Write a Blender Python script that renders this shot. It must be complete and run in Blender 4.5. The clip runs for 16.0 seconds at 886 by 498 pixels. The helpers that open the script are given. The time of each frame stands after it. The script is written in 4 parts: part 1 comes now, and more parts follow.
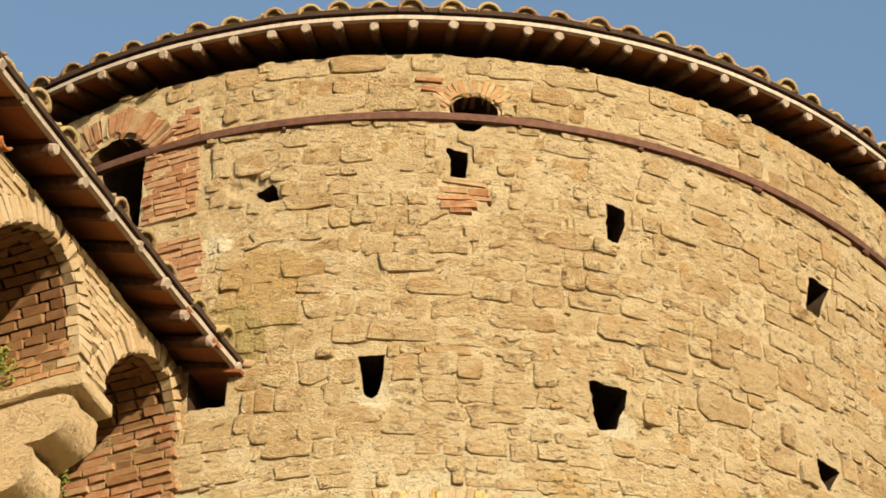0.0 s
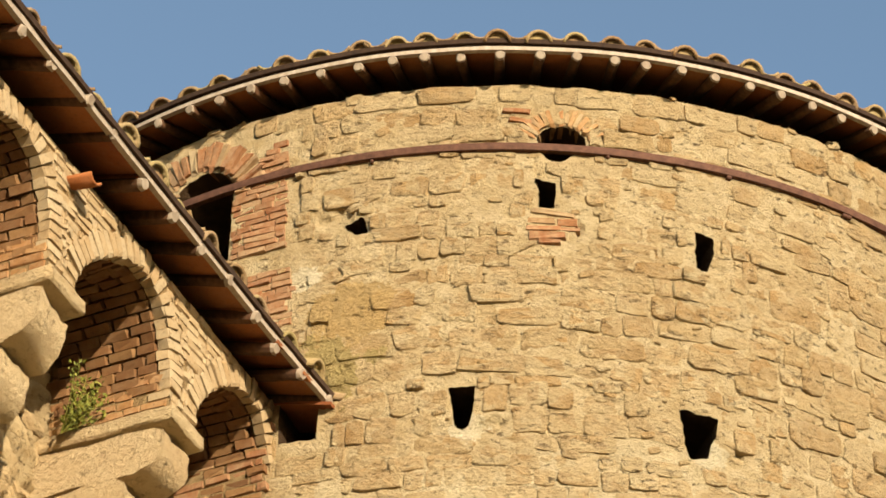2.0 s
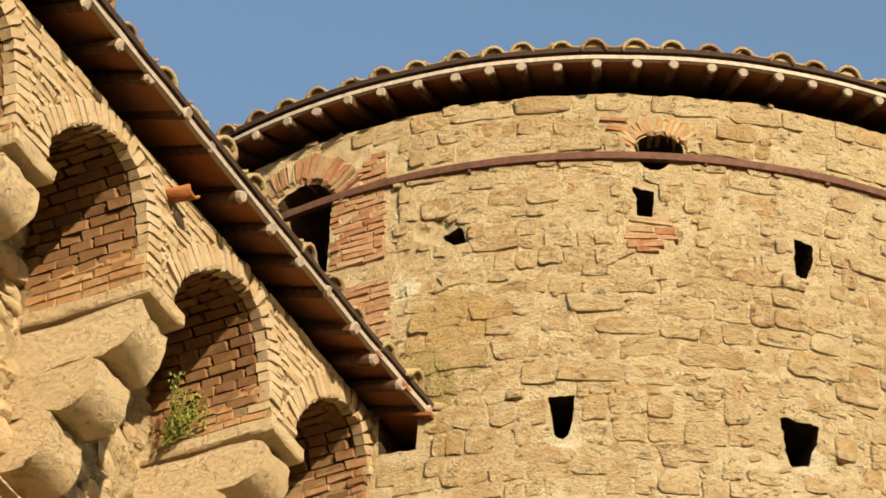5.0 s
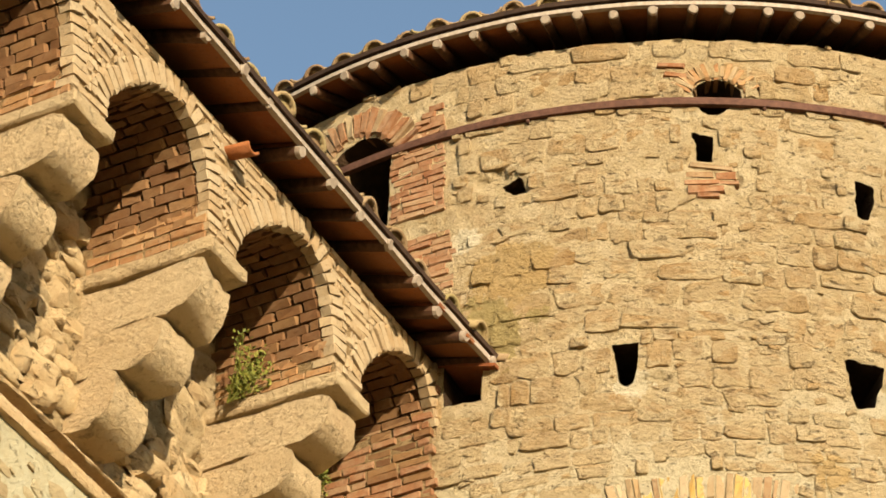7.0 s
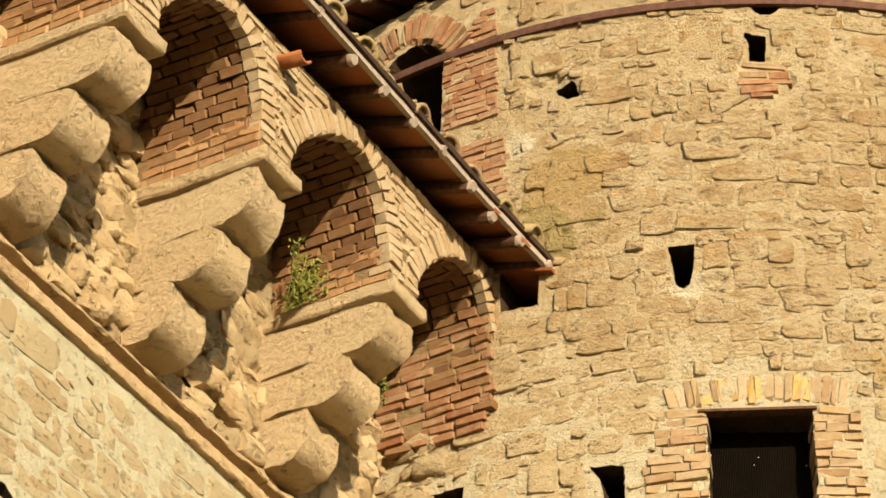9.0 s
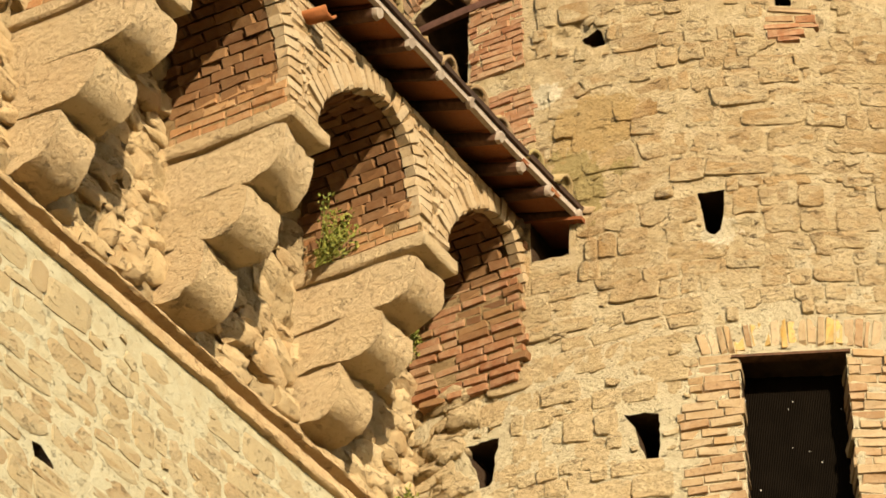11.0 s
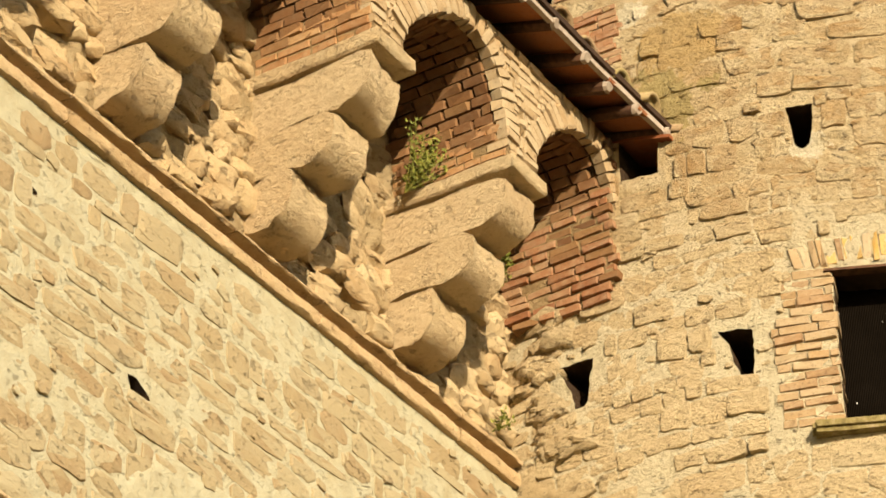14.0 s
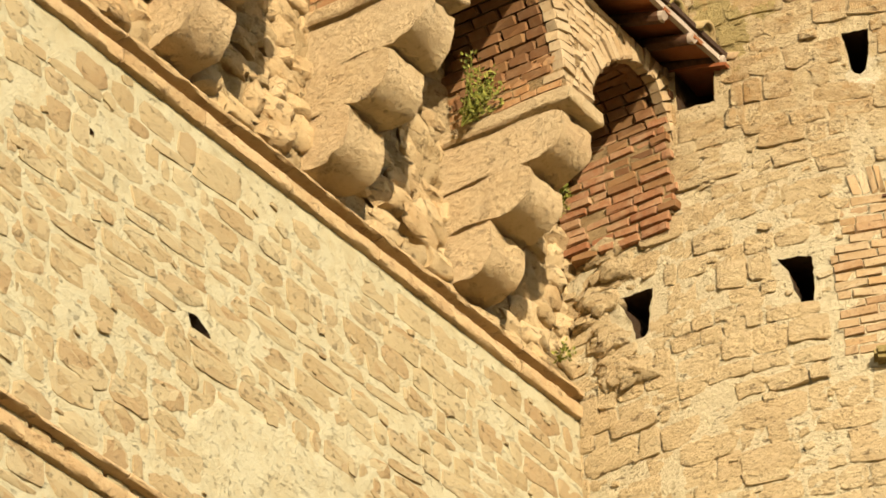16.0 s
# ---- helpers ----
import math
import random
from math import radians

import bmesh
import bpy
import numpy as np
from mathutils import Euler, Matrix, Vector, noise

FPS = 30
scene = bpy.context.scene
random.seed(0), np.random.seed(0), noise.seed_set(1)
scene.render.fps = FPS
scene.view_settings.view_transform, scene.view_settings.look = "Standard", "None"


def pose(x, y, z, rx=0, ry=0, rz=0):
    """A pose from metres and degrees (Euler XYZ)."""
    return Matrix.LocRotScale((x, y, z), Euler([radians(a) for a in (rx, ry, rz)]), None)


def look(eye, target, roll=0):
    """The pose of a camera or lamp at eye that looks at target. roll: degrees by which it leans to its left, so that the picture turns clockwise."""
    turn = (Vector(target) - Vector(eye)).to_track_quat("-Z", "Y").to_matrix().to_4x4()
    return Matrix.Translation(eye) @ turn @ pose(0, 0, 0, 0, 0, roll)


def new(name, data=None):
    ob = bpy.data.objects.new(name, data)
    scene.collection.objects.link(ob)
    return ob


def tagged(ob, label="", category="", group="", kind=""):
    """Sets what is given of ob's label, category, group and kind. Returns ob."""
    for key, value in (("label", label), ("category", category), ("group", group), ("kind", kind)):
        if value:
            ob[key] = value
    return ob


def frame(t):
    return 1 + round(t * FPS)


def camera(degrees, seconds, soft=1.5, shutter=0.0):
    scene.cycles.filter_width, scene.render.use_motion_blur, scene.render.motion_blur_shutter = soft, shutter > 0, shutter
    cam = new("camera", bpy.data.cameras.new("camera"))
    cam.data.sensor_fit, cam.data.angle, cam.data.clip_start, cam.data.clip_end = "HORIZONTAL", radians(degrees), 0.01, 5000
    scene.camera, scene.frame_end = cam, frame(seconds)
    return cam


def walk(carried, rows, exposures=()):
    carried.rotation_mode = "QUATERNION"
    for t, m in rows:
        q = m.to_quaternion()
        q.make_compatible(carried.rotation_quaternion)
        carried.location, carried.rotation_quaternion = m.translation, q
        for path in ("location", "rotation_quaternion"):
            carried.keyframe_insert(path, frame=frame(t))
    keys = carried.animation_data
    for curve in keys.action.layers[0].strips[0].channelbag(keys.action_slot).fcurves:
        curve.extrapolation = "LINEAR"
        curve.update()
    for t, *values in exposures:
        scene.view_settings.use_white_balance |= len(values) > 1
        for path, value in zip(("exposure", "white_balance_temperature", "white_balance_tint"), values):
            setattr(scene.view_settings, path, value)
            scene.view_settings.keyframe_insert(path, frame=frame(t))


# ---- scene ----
cam = camera(13.9, 16.0, soft=1.7)
EYE = 1.6
# seconds, degrees looked up, lean, turn: the camera turns on its stand
ROWS = [
    (0, 37.970, -0.003, -4.980),
    (0.5, 38.136, -0.037, -4.584),
    (1, 38.318, -0.233, -4.156),
    (1.5, 38.448, -0.429, -3.923),
    (2, 38.455, -0.396, -3.505),
    (2.5, 38.264, -0.366, -3.084),
    (3, 38.153, -0.676, -3.042),
    (3.5, 38.246, -0.797, -3.003),
    (4, 38.535, -0.963, -2.719),
    (4.2, 38.598, -1.025, -2.526),
    (6.3, 38.545, -0.601, -1.031),
    (6.5, 38.435, -0.532, -0.818),
    (7, 37.804, -0.439, -0.342),
    (7.5, 37.503, -0.715, -0.213),
    (8, 37.228, -0.609, 0.203),
    (8.5, 36.714, -0.323, 0.682),
    (11, 35.560, 0.704, 2.169),
    (11.5, 35.299, 0.976, 2.674),
    (12, 35.127, 1.003, 2.958),
    (12.5, 34.928, 1.212, 3.314),
    (13, 34.641, 1.152, 3.618),
    (13.5, 34.439, 1.196, 3.945),
    (14, 34.384, 1.234, 4.267),
    (14.5, 34.324, 1.206, 4.552),
    (15, 34.090, 1.232, 4.835),
    (15.5, 33.768, 1.502, 5.287),
    (16, 33.364, 1.616, 5.631),
]
walk(cam, [(t, pose(0, 0, EYE, 90 + up, lean, turn)) for t, up, lean, turn in ROWS], exposures=[(0.0, 0.80), (8.0, 0.78), (11.0, 0.79), (16.0, 0.83)])

# ---- light ----
SUN_WAY = Vector((0.372, -0.929, 0.350)).normalized()
world = bpy.data.worlds.new("world")
scene.world = world
world.use_nodes = True
wn = world.node_tree
sky = wn.nodes.new("ShaderNodeTexSky")
sky.sky_type = "NISHITA"
sky.sun_disc = False
sky.sun_elevation = math.asin(SUN_WAY.z)
sky.sun_rotation = math.atan2(SUN_WAY.x, SUN_WAY.y)
sky.air_density, sky.dust_density, sky.ozone_density = 1.4, 0.6, 1.6
wn.links.new(sky.outputs[0], wn.nodes["Background"].inputs[0])
wn.nodes["Background"].inputs[1].default_value = 0.10
sun_data = bpy.data.lights.new("sun", "SUN")
sun_data.energy, sun_data.angle, sun_data.color = 5.0, radians(0.5), (1.0, 0.855, 0.655)
sun = new("sun", sun_data)
sun.matrix_world = look(SUN_WAY * 60, (0, 0, 0))


# ---- materials ----
class Nodes:
    """A node material being written."""

    def __init__(self, name, roughness=0.9):
        self.m = bpy.data.materials.new(name)
        self.m.use_nodes = True
        self.t = self.m.node_tree
        self.b = self.t.nodes["Principled BSDF"]
        self.b.inputs["Roughness"].default_value = roughness
        self.b.inputs["Specular IOR Level"].default_value = 0.2
        self.geo = self.t.nodes.new("ShaderNodeNewGeometry")
        self.where = self.geo.outputs["Position"]

    def link(self, a, b):
        self.t.links.new(a, b)

    def noise(self, scale, detail=4.0, rough=0.6, stretch=None, seed=0.0):
        n = self.t.nodes.new("ShaderNodeTexNoise")
        n.inputs["Scale"].default_value = scale
        n.inputs["Detail"].default_value = detail
        n.inputs["Roughness"].default_value = rough
        k = self.t.nodes.new("ShaderNodeMapping")
        k.inputs["Scale"].default_value = stretch or (1, 1, 1)
        k.inputs["Location"].default_value = (seed, seed * 1.7, seed * 0.6)
        self.link(self.where, k.inputs["Vector"])
        self.link(k.outputs[0], n.inputs["Vector"])
        return n.outputs["Fac"]

    def cells(self, scale, feature="F1", seed=0.0):
        n = self.t.nodes.new("ShaderNodeTexVoronoi")
        n.feature = feature
        n.inputs["Scale"].default_value = scale
        self.link(self.where, n.inputs["Vector"])
        return n.outputs["Distance"]

    def ramp(self, fac, stops):
        n = self.t.nodes.new("ShaderNodeValToRGB")
        e = n.color_ramp.elements
        e[0].position, e[-1].position = stops[0][0], stops[-1][0]
        for p, _ in stops[1:-1]:
            e.new(p)
        for q, (p, c) in zip(e, stops):
            q.color = (*c, 1) if len(c) == 3 else c
        self.link(fac, n.inputs[0])
        return n.outputs[0]

    def grey(self, fac, a, b):
        return self.ramp(fac, [(a, (0, 0, 0)), (b, (1, 1, 1))])

    def mix(self, fac, a, b, mode="MIX"):
        n = self.t.nodes.new("ShaderNodeMix")
        n.data_type, n.blend_type = "RGBA", mode
        for v, s in ((fac, n.inputs[0]), (a, n.inputs[6]), (b, n.inputs[7])):
            if isinstance(v, (int, float)):
                s.default_value = v
            elif isinstance(v, tuple):
                s.default_value = (*v, 1)
            else:
                self.link(v, s)
        return n.outputs[2]

    def math(self, op, a, b):
        n = self.t.nodes.new("ShaderNodeMath")
        n.operation = op
        for v, s in ((a, n.inputs[0]), (b, n.inputs[1])):
            if isinstance(v, (int, float)):
                s.default_value = v
            else:
                self.link(v, s)
        return n.outputs[0]

    def piece(self):
        """A random number for each piece: by object and by island."""
        n = self.t.nodes.new("ShaderNodeObjectInfo")
        s = self.math("ADD", n.outputs["Random"], self.geo.outputs["Random Per Island"])
        return self.math("FRACT", s, 0.0)

    def stained(self, c, stains):
        """Ragged patches: each a place, a reach and a colour."""
        for k, (where, reach, stain) in enumerate(stains):
            far = self.t.nodes.new("ShaderNodeVectorMath")
            far.operation = "DISTANCE"
            self.link(self.where, far.inputs[0])
            far.inputs[1].default_value = where
            d = self.math("ADD", self.math("DIVIDE", far.outputs["Value"], reach), self.math("MULTIPLY", self.noise(6.0, 5, 0.7, seed=20.0 + k), 1.1))
            c = self.mix(self.math("MULTIPLY", self.math("SUBTRACT", 1.0, self.grey(d, 0.95, 1.35)), 0.85), c, stain)
        return c

    def below(self, height, blend=0.9):
        """1 under a ragged height, 0 above it."""
        n = self.t.nodes.new("ShaderNodeSeparateXYZ")
        self.link(self.where, n.inputs[0])
        up = self.math("ADD", n.outputs["Z"], self.math("MULTIPLY", self.noise(1.6, 5, 0.65, seed=31.0), 1.6))
        return self.grey(self.math("DIVIDE", self.math("SUBTRACT", height + 0.8 + blend / 2, up), blend), 0.0, 1.0)

    def colour(self, c, depth=0.8):
        c = self.mix(1.0, c, (depth, depth, depth), "MULTIPLY")
        self.link(c, self.b.inputs["Base Color"])

    def bump(self, height, strength, distance):
        n = self.t.nodes.new("ShaderNodeBump")
        n.inputs["Strength"].default_value = strength
        n.inputs["Distance"].default_value = distance
        self.link(height, n.inputs["Height"])
        self.link(n.outputs[0], self.b.inputs["Normal"])


def stone_material(name, tones, pit=0.7, lichen=0.4, grain=60.0, stains=(), relief=0.014, run=1.0, tint=(0.84, 0.80, 0.72), pale_under=None):
    n = Nodes(name, 0.95)
    own = n.ramp(n.piece(), [(i / (len(tones) - 1), c) for i, c in enumerate(tones)])
    cloud = n.grey(n.noise(7.0, 6, 0.7), 0.40, 0.66)
    c = n.mix(n.math("MULTIPLY", cloud, 0.45), own, (0.68, 0.56, 0.35))
    c = n.stained(c, stains)
    if pale_under:
        c = n.mix(n.math("MULTIPLY", n.below(pale_under), 0.6), c, (0.76, 0.61, 0.37))
    spots = n.grey(n.noise(34.0, 6, 0.75, seed=3.0), 0.56, 0.66)
    c = n.mix(n.math("MULTIPLY", spots, lichen), c, (0.27, 0.17, 0.07))
    pits = n.math("MAXIMUM", n.grey(n.noise(26.0, 6, 0.72, (1, 1, 1 + 0.6 * run), 9.0), 0.60, 0.65), n.grey(n.noise(9.0, 7, 0.75, (1, 1, 1 + 1.4 * run), 15.0), 0.60, 0.64))
    c = n.mix(n.math("MULTIPLY", pits, pit), c, (0.12, 0.07, 0.03))
    n.colour(n.mix(1.0, c, tint, "MULTIPLY"))
    h = n.math("ADD", n.math("MULTIPLY", n.noise(grain, 6, 0.75), 0.8), n.math("MULTIPLY", n.noise(13.0, 7, 0.72, (1, 1, 1.6)), 2.0))
    h = n.math("SUBTRACT", h, n.math("MULTIPLY", pits, 0.8))
    n.bump(h, 1.0, relief)
    return n.m


LIME = (0.84, 0.75, 0.54)
STAINS = [((0.26, 15.53, 13.08), 0.55, (0.40, 0.31, 0.12)), ((0.36, 15.5, 13.45), 0.50, (0.53, 0.365, 0.155)), ((2.0, 15.4, 12.1), 0.3, (0.5, 0.3, 0.08)), ((0.99, 15.34, 12.63), 0.22, LIME), ((2.25, 15.39, 12.58), 0.24, LIME), ((0.60, 15.42, 11.42), 0.26, LIME), ((0.12, 15.57, 13.72), 0.20, LIME)]
tuff = stone_material("tuff", [(0.42, 0.27, 0.12), (0.56, 0.42, 0.23), (0.50, 0.35, 0.17), (0.62, 0.49, 0.29), (0.44, 0.27, 0.11), (0.58, 0.45, 0.26), (0.52, 0.33, 0.14), (0.60, 0.47, 0.28)],
                      pit=0.55, stains=STAINS, relief=0.030, tint=(1.13, 1.09, 1.0), pale_under=12.1)
pale_tuff = stone_material("pale_tuff", [(0.62, 0.46, 0.26), (0.74, 0.61, 0.39), (0.66, 0.51, 0.30), (0.58, 0.40, 0.22), (0.76, 0.64, 0.42), (0.68, 0.54, 0.33)], 0.10, 0.08, relief=0.007, tint=(0.645, 0.63, 0.55))
moulded = stone_material("moulded_stone", [(0.54, 0.39, 0.22), (0.60, 0.45, 0.27), (0.48, 0.34, 0.18)], 0.35, 0.3, 80.0, tint=(1.22, 1.13, 0.99))
carved = stone_material("carved_stone", [(0.60, 0.45, 0.26), (0.64, 0.50, 0.30), (0.58, 0.44, 0.25)], 0.22, 0.3, 40.0, run=0.0, relief=0.022, tint=(1.12, 1.06, 0.97))
rubble_stone = stone_material("rubble_stone", [(0.58, 0.42, 0.22), (0.66, 0.51, 0.30), (0.50, 0.34, 0.17), (0.64, 0.49, 0.28)], 0.4, 0.25, tint=(1.08, 1.04, 0.95))


def mortar_material(name, light, dark, cracks, tint=(0.98, 0.935, 0.83), relief=0.022, pale_under=None, stains=()):
    n = Nodes(name, 0.97)
    c = n.ramp(n.noise(9.0, 6, 0.7), [(0.3, dark), (0.55, light)])
    c = n.mix(n.math("MULTIPLY", n.grey(n.noise(3.0, 3), 0.5, 0.7), 0.6), c, dark)
    c = n.stained(c, stains)
    if pale_under:
        c = n.mix(n.math("MULTIPLY", n.below(pale_under), 0.85), c, (0.86, 0.77, 0.54))
    pits = n.math("MAXIMUM", n.grey(n.noise(26.0, 6, 0.72, (1, 1, 1.6), 4.0), 0.60, 0.65), n.grey(n.noise(9.0, 7, 0.75, (1, 1, 2.4), 11.0), 0.60, 0.64))
    c = n.mix(n.math("MULTIPLY", pits, cracks), c, (0.13, 0.08, 0.04))
    n.colour(n.mix(1.0, c, tint, "MULTIPLY"))
    h = n.math("SUBTRACT", n.math("ADD", n.noise(60.0, 5, 0.75), n.math("MULTIPLY", n.noise(15.0, 7, 0.75), 1.6)), pits)
    n.bump(h, 1.0, relief)
    return n.m


mortar = mortar_material("mortar", (0.78, 0.635, 0.40), (0.60, 0.44, 0.23), 0.75, pale_under=12.2, stains=STAINS)
pale_mortar = mortar_material("pale_mortar", (0.82, 0.75, 0.55), (0.72, 0.62, 0.41), 0.07, (0.67, 0.655, 0.57), 0.006)
plaster = mortar_material("plaster", (0.66, 0.57, 0.38), (0.60, 0.50, 0.31), 0.15)
brick_bed = mortar_material("brick_bed_mortar", (0.50, 0.36, 0.19), (0.34, 0.22, 0.10), 0.5)
earth_fill = mortar_material("rubble_bed", (0.70, 0.55, 0.33), (0.50, 0.36, 0.18), 0.6)


def brick_material(name, tones, dust):
    n = Nodes(name, 0.92)
    own = n.ramp(n.piece(), [(i / (len(tones) - 1), c) for i, c in enumerate(tones)])
    c = n.mix(n.math("MULTIPLY", n.grey(n.noise(16.0, 5, 0.7), 0.42, 0.7), dust), own, (0.55, 0.42, 0.25))
    c = n.mix(n.math("MULTIPLY", n.grey(n.noise(45.0, 4, 0.7, seed=5.0), 0.55, 0.68), 0.5), c, (0.12, 0.06, 0.03))
    n.colour(c)
    n.bump(n.math("ADD", n.noise(80.0, 5, 0.7), n.noise(25.0, 4)), 0.7, 0.006)
    return n.m


# reveals coloured dark for the shade inside the openings
reveal = mortar_material("shaded_reveal", (0.12, 0.07, 0.035), (0.07, 0.04, 0.02), 0.4)
# near black: the darkness inside the tower is put into this colour
inside_shade = mortar_material("dark_inside", (0.020, 0.012, 0.007), (0.012, 0.008, 0.005), 0.3)
brick_pier = brick_material("pier_brick", [(0.42, 0.225, 0.085), (0.34, 0.16, 0.06), (0.50, 0.30, 0.13), (0.38, 0.18, 0.068), (0.46, 0.26, 0.105)], 0.35)
# darker copy of the pier brick: the vaults' shade is put into its colour
brick_shaded = brick_material("vault_brick", [(0.24, 0.115, 0.042), (0.17, 0.078, 0.03), (0.30, 0.16, 0.062), (0.21, 0.095, 0.036)], 0.12)
brick_front = brick_material("weathered_brick", [(0.46, 0.325, 0.17), (0.50, 0.38, 0.22), (0.42, 0.28, 0.135), (0.48, 0.355, 0.195)], 0.45)
brick_red = brick_material("red_brick", [(0.30, 0.125, 0.05), (0.37, 0.18, 0.08), (0.27, 0.105, 0.042), (0.40, 0.24, 0.12), (0.33, 0.145, 0.06)], 0.4)
brick_lichen = brick_material("lichen_brick", [(0.50, 0.31, 0.08), (0.58, 0.38, 0.12), (0.46, 0.27, 0.06)], 0.35)
brick_jamb = brick_material("window_brick", [(0.37, 0.24, 0.115), (0.41, 0.285, 0.145), (0.33, 0.19, 0.085), (0.42, 0.31, 0.17), (0.38, 0.235, 0.10)], 0.4)
tile_clay = brick_material("roof_tile_clay", [(0.27, 0.16, 0.08), (0.37, 0.25, 0.125), (0.24, 0.135, 0.06), (0.40, 0.29, 0.13), (0.34, 0.26, 0.10)], 0.3)
soffit_clay = brick_material("soffit_clay", [(0.36, 0.115, 0.034), (0.42, 0.15, 0.045), (0.27, 0.082, 0.026), (0.38, 0.155, 0.055)], 0.06)


def wood_material(name, light, dark):
    n = Nodes(name, 0.85)
    c = n.ramp(n.noise(30.0, 5, 0.7, (1, 1, 0.4)), [(0.3, dark), (0.65, light)])
    c = n.mix(n.math("MULTIPLY", n.piece(), 0.35), c, dark)
    n.colour(c)
    n.bump(n.noise(90.0, 4, 0.6, (1, 1, 0.3)), 0.5, 0.004)
    return n.m


rafter_wood = wood_material("rafter_wood", (0.15, 0.072, 0.034), (0.06, 0.028, 0.013))
strip_wood = wood_material("eave_strip_wood", (0.54, 0.45, 0.35), (0.34, 0.26, 0.18))
end_grain = wood_material("sawn_end_wood", (0.46, 0.38, 0.28), (0.30, 0.22, 0.15))
dark_wood = wood_material("dark_wood", (0.07, 0.038, 0.02), (0.03, 0.016, 0.009))

rust = Nodes("rusty_iron", 0.75)
rust.colour(rust.ramp(rust.noise(25.0, 5, 0.7), [(0.3, (0.08, 0.036, 0.022)), (0.7, (0.17, 0.08, 0.048))]))
rust.b.inputs["Metallic"].default_value = 0.2
rust.bump(rust.noise(90.0, 4), 0.4, 0.003)
rust = rust.m

leaf_green = Nodes("leaf", 0.6)
leaf_green.colour(leaf_green.ramp(leaf_green.piece(), [(0.0, (0.12, 0.14, 0.02)), (0.5, (0.22, 0.23, 0.035)), (1.0, (0.36, 0.34, 0.07))]))
leaf_green = leaf_green.m
moss = Nodes("moss_stone", 0.97)
moss.colour(moss.ramp(moss.noise(20.0, 5, 0.7), [(0.35, (0.15, 0.11, 0.04)), (0.5, (0.26, 0.20, 0.07)), (0.7, (0.38, 0.29, 0.16))]))
moss.bump(moss.noise(60.0, 5, 0.7), 0.8, 0.01)
moss = moss.m
earth = mortar_material("dry_earth", (0.10, 0.08, 0.048), (0.065, 0.05, 0.028), 0.3)

# ---- the plan ----
CEN = Vector((1.449, 18.783, 0))         # the tower's axis
RAD = 3.477                          # its outer radius
TO_EYE = (-CEN).normalized()
RIGHT = Vector((-TO_EYE.y, TO_EYE.x, 0))
U = Vector((0.47195, 0.88163, 0))       # along the curtain wall, towards the tower
OUT = Vector((U.y, -U.x, 0))              # out of the curtain wall
JOIN = Vector((-0.612, 15.973, 0))        # where the curtain wall meets the tower


def on_tower(deg, z, out=0.0):
    """x right, y inward, z up, at an angle round the tower from the side that faces the eye."""
    a = radians(deg)
    e = TO_EYE * math.cos(a) + RIGHT * math.sin(a)
    t = RIGHT * math.cos(a) - TO_EYE * math.sin(a)
    p = CEN + e * (RAD + out) + Vector((0, 0, z))
    return Matrix(((t.x, -e.x, 0, p.x), (t.y, -e.y, 0, p.y), (0, 0, 1, p.z), (0, 0, 0, 1)))


def on_wall(u, out, z):
    """x along the curtain wall, y inward, z up."""
    p = JOIN + U * u + OUT * out + Vector((0, 0, z))
    return Matrix(((U.x, -OUT.x, 0, p.x), (U.y, -OUT.y, 0, p.y), (0, 0, 1, p.z), (0, 0, 0, 1)))


WALL = on_wall(0, 0, 0)
DEG = math.degrees(1 / RAD)


# ---- helpers for pieces ----
def mesh_of(name, verts, faces, material, smooth=False, second=None, second_from=0, sharp=38):
    """A mesh from lists; faces from second_from on take the second material."""
    me = bpy.data.meshes.new(name)
    me.from_pydata([tuple(v) for v in verts], [], faces)
    me.materials.append(material)
    if second:
        me.materials.append(second)
        me.polygons.foreach_set("material_index", [int(i >= second_from) for i in range(len(faces))])
    if smooth:
        me.shade_smooth()
        me.set_sharp_from_angle(angle=radians(sharp))
    me.update()
    return me


def part(name, bm, material, parent, label="", m=None, smooth=False):
    """Links a bmesh as one mesh object under a thing or a part."""
    me = bpy.data.meshes.new(name)
    bmesh.ops.recalc_face_normals(bm, faces=bm.faces)
    bm.to_mesh(me)
    bm.free()
    me.materials.append(material)
    if smooth:
        me.shade_smooth()
        me.set_sharp_from_angle(angle=radians(38))
    ob = new(name, me)
    ob.parent = parent
    if m is not None:
        ob.matrix_basis = m
    return tagged(ob, label)


def placed(name, me, m, parent, label=""):
    ob = new(name, me)
    ob.parent = parent
    ob.matrix_basis = m
    return tagged(ob, label)


def thing(name, label, category, group="", kind="", m=None):
    ob = new(name)
    ob.empty_display_size = 0.1
    if m is not None:
        ob.matrix_basis = m
    return tagged(ob, label, category, group, kind)


def box(x0, x1, y0, y1, z0, z1, bevel=0.0, seg=1):
    bm = bmesh.new()
    bmesh.ops.create_cube(bm, size=1.0)
    for v in bm.verts:
        v.co = Vector(((x0 + x1) / 2 + v.co.x * (x1 - x0), (y0 + y1) / 2 + v.co.y * (y1 - y0), (z0 + z1) / 2 + v.co.z * (z1 - z0)))
    if bevel:
        bmesh.ops.bevel(bm, geom=bm.edges[:], offset=bevel, segments=seg, affect="EDGES")
    return bm


def rough(bm, amount, scale, seed=0.0):
    for v in bm.verts:
        v.co += noise.noise_vector(v.co * scale + Vector((seed, seed * 2, -seed))) * amount
    return bm


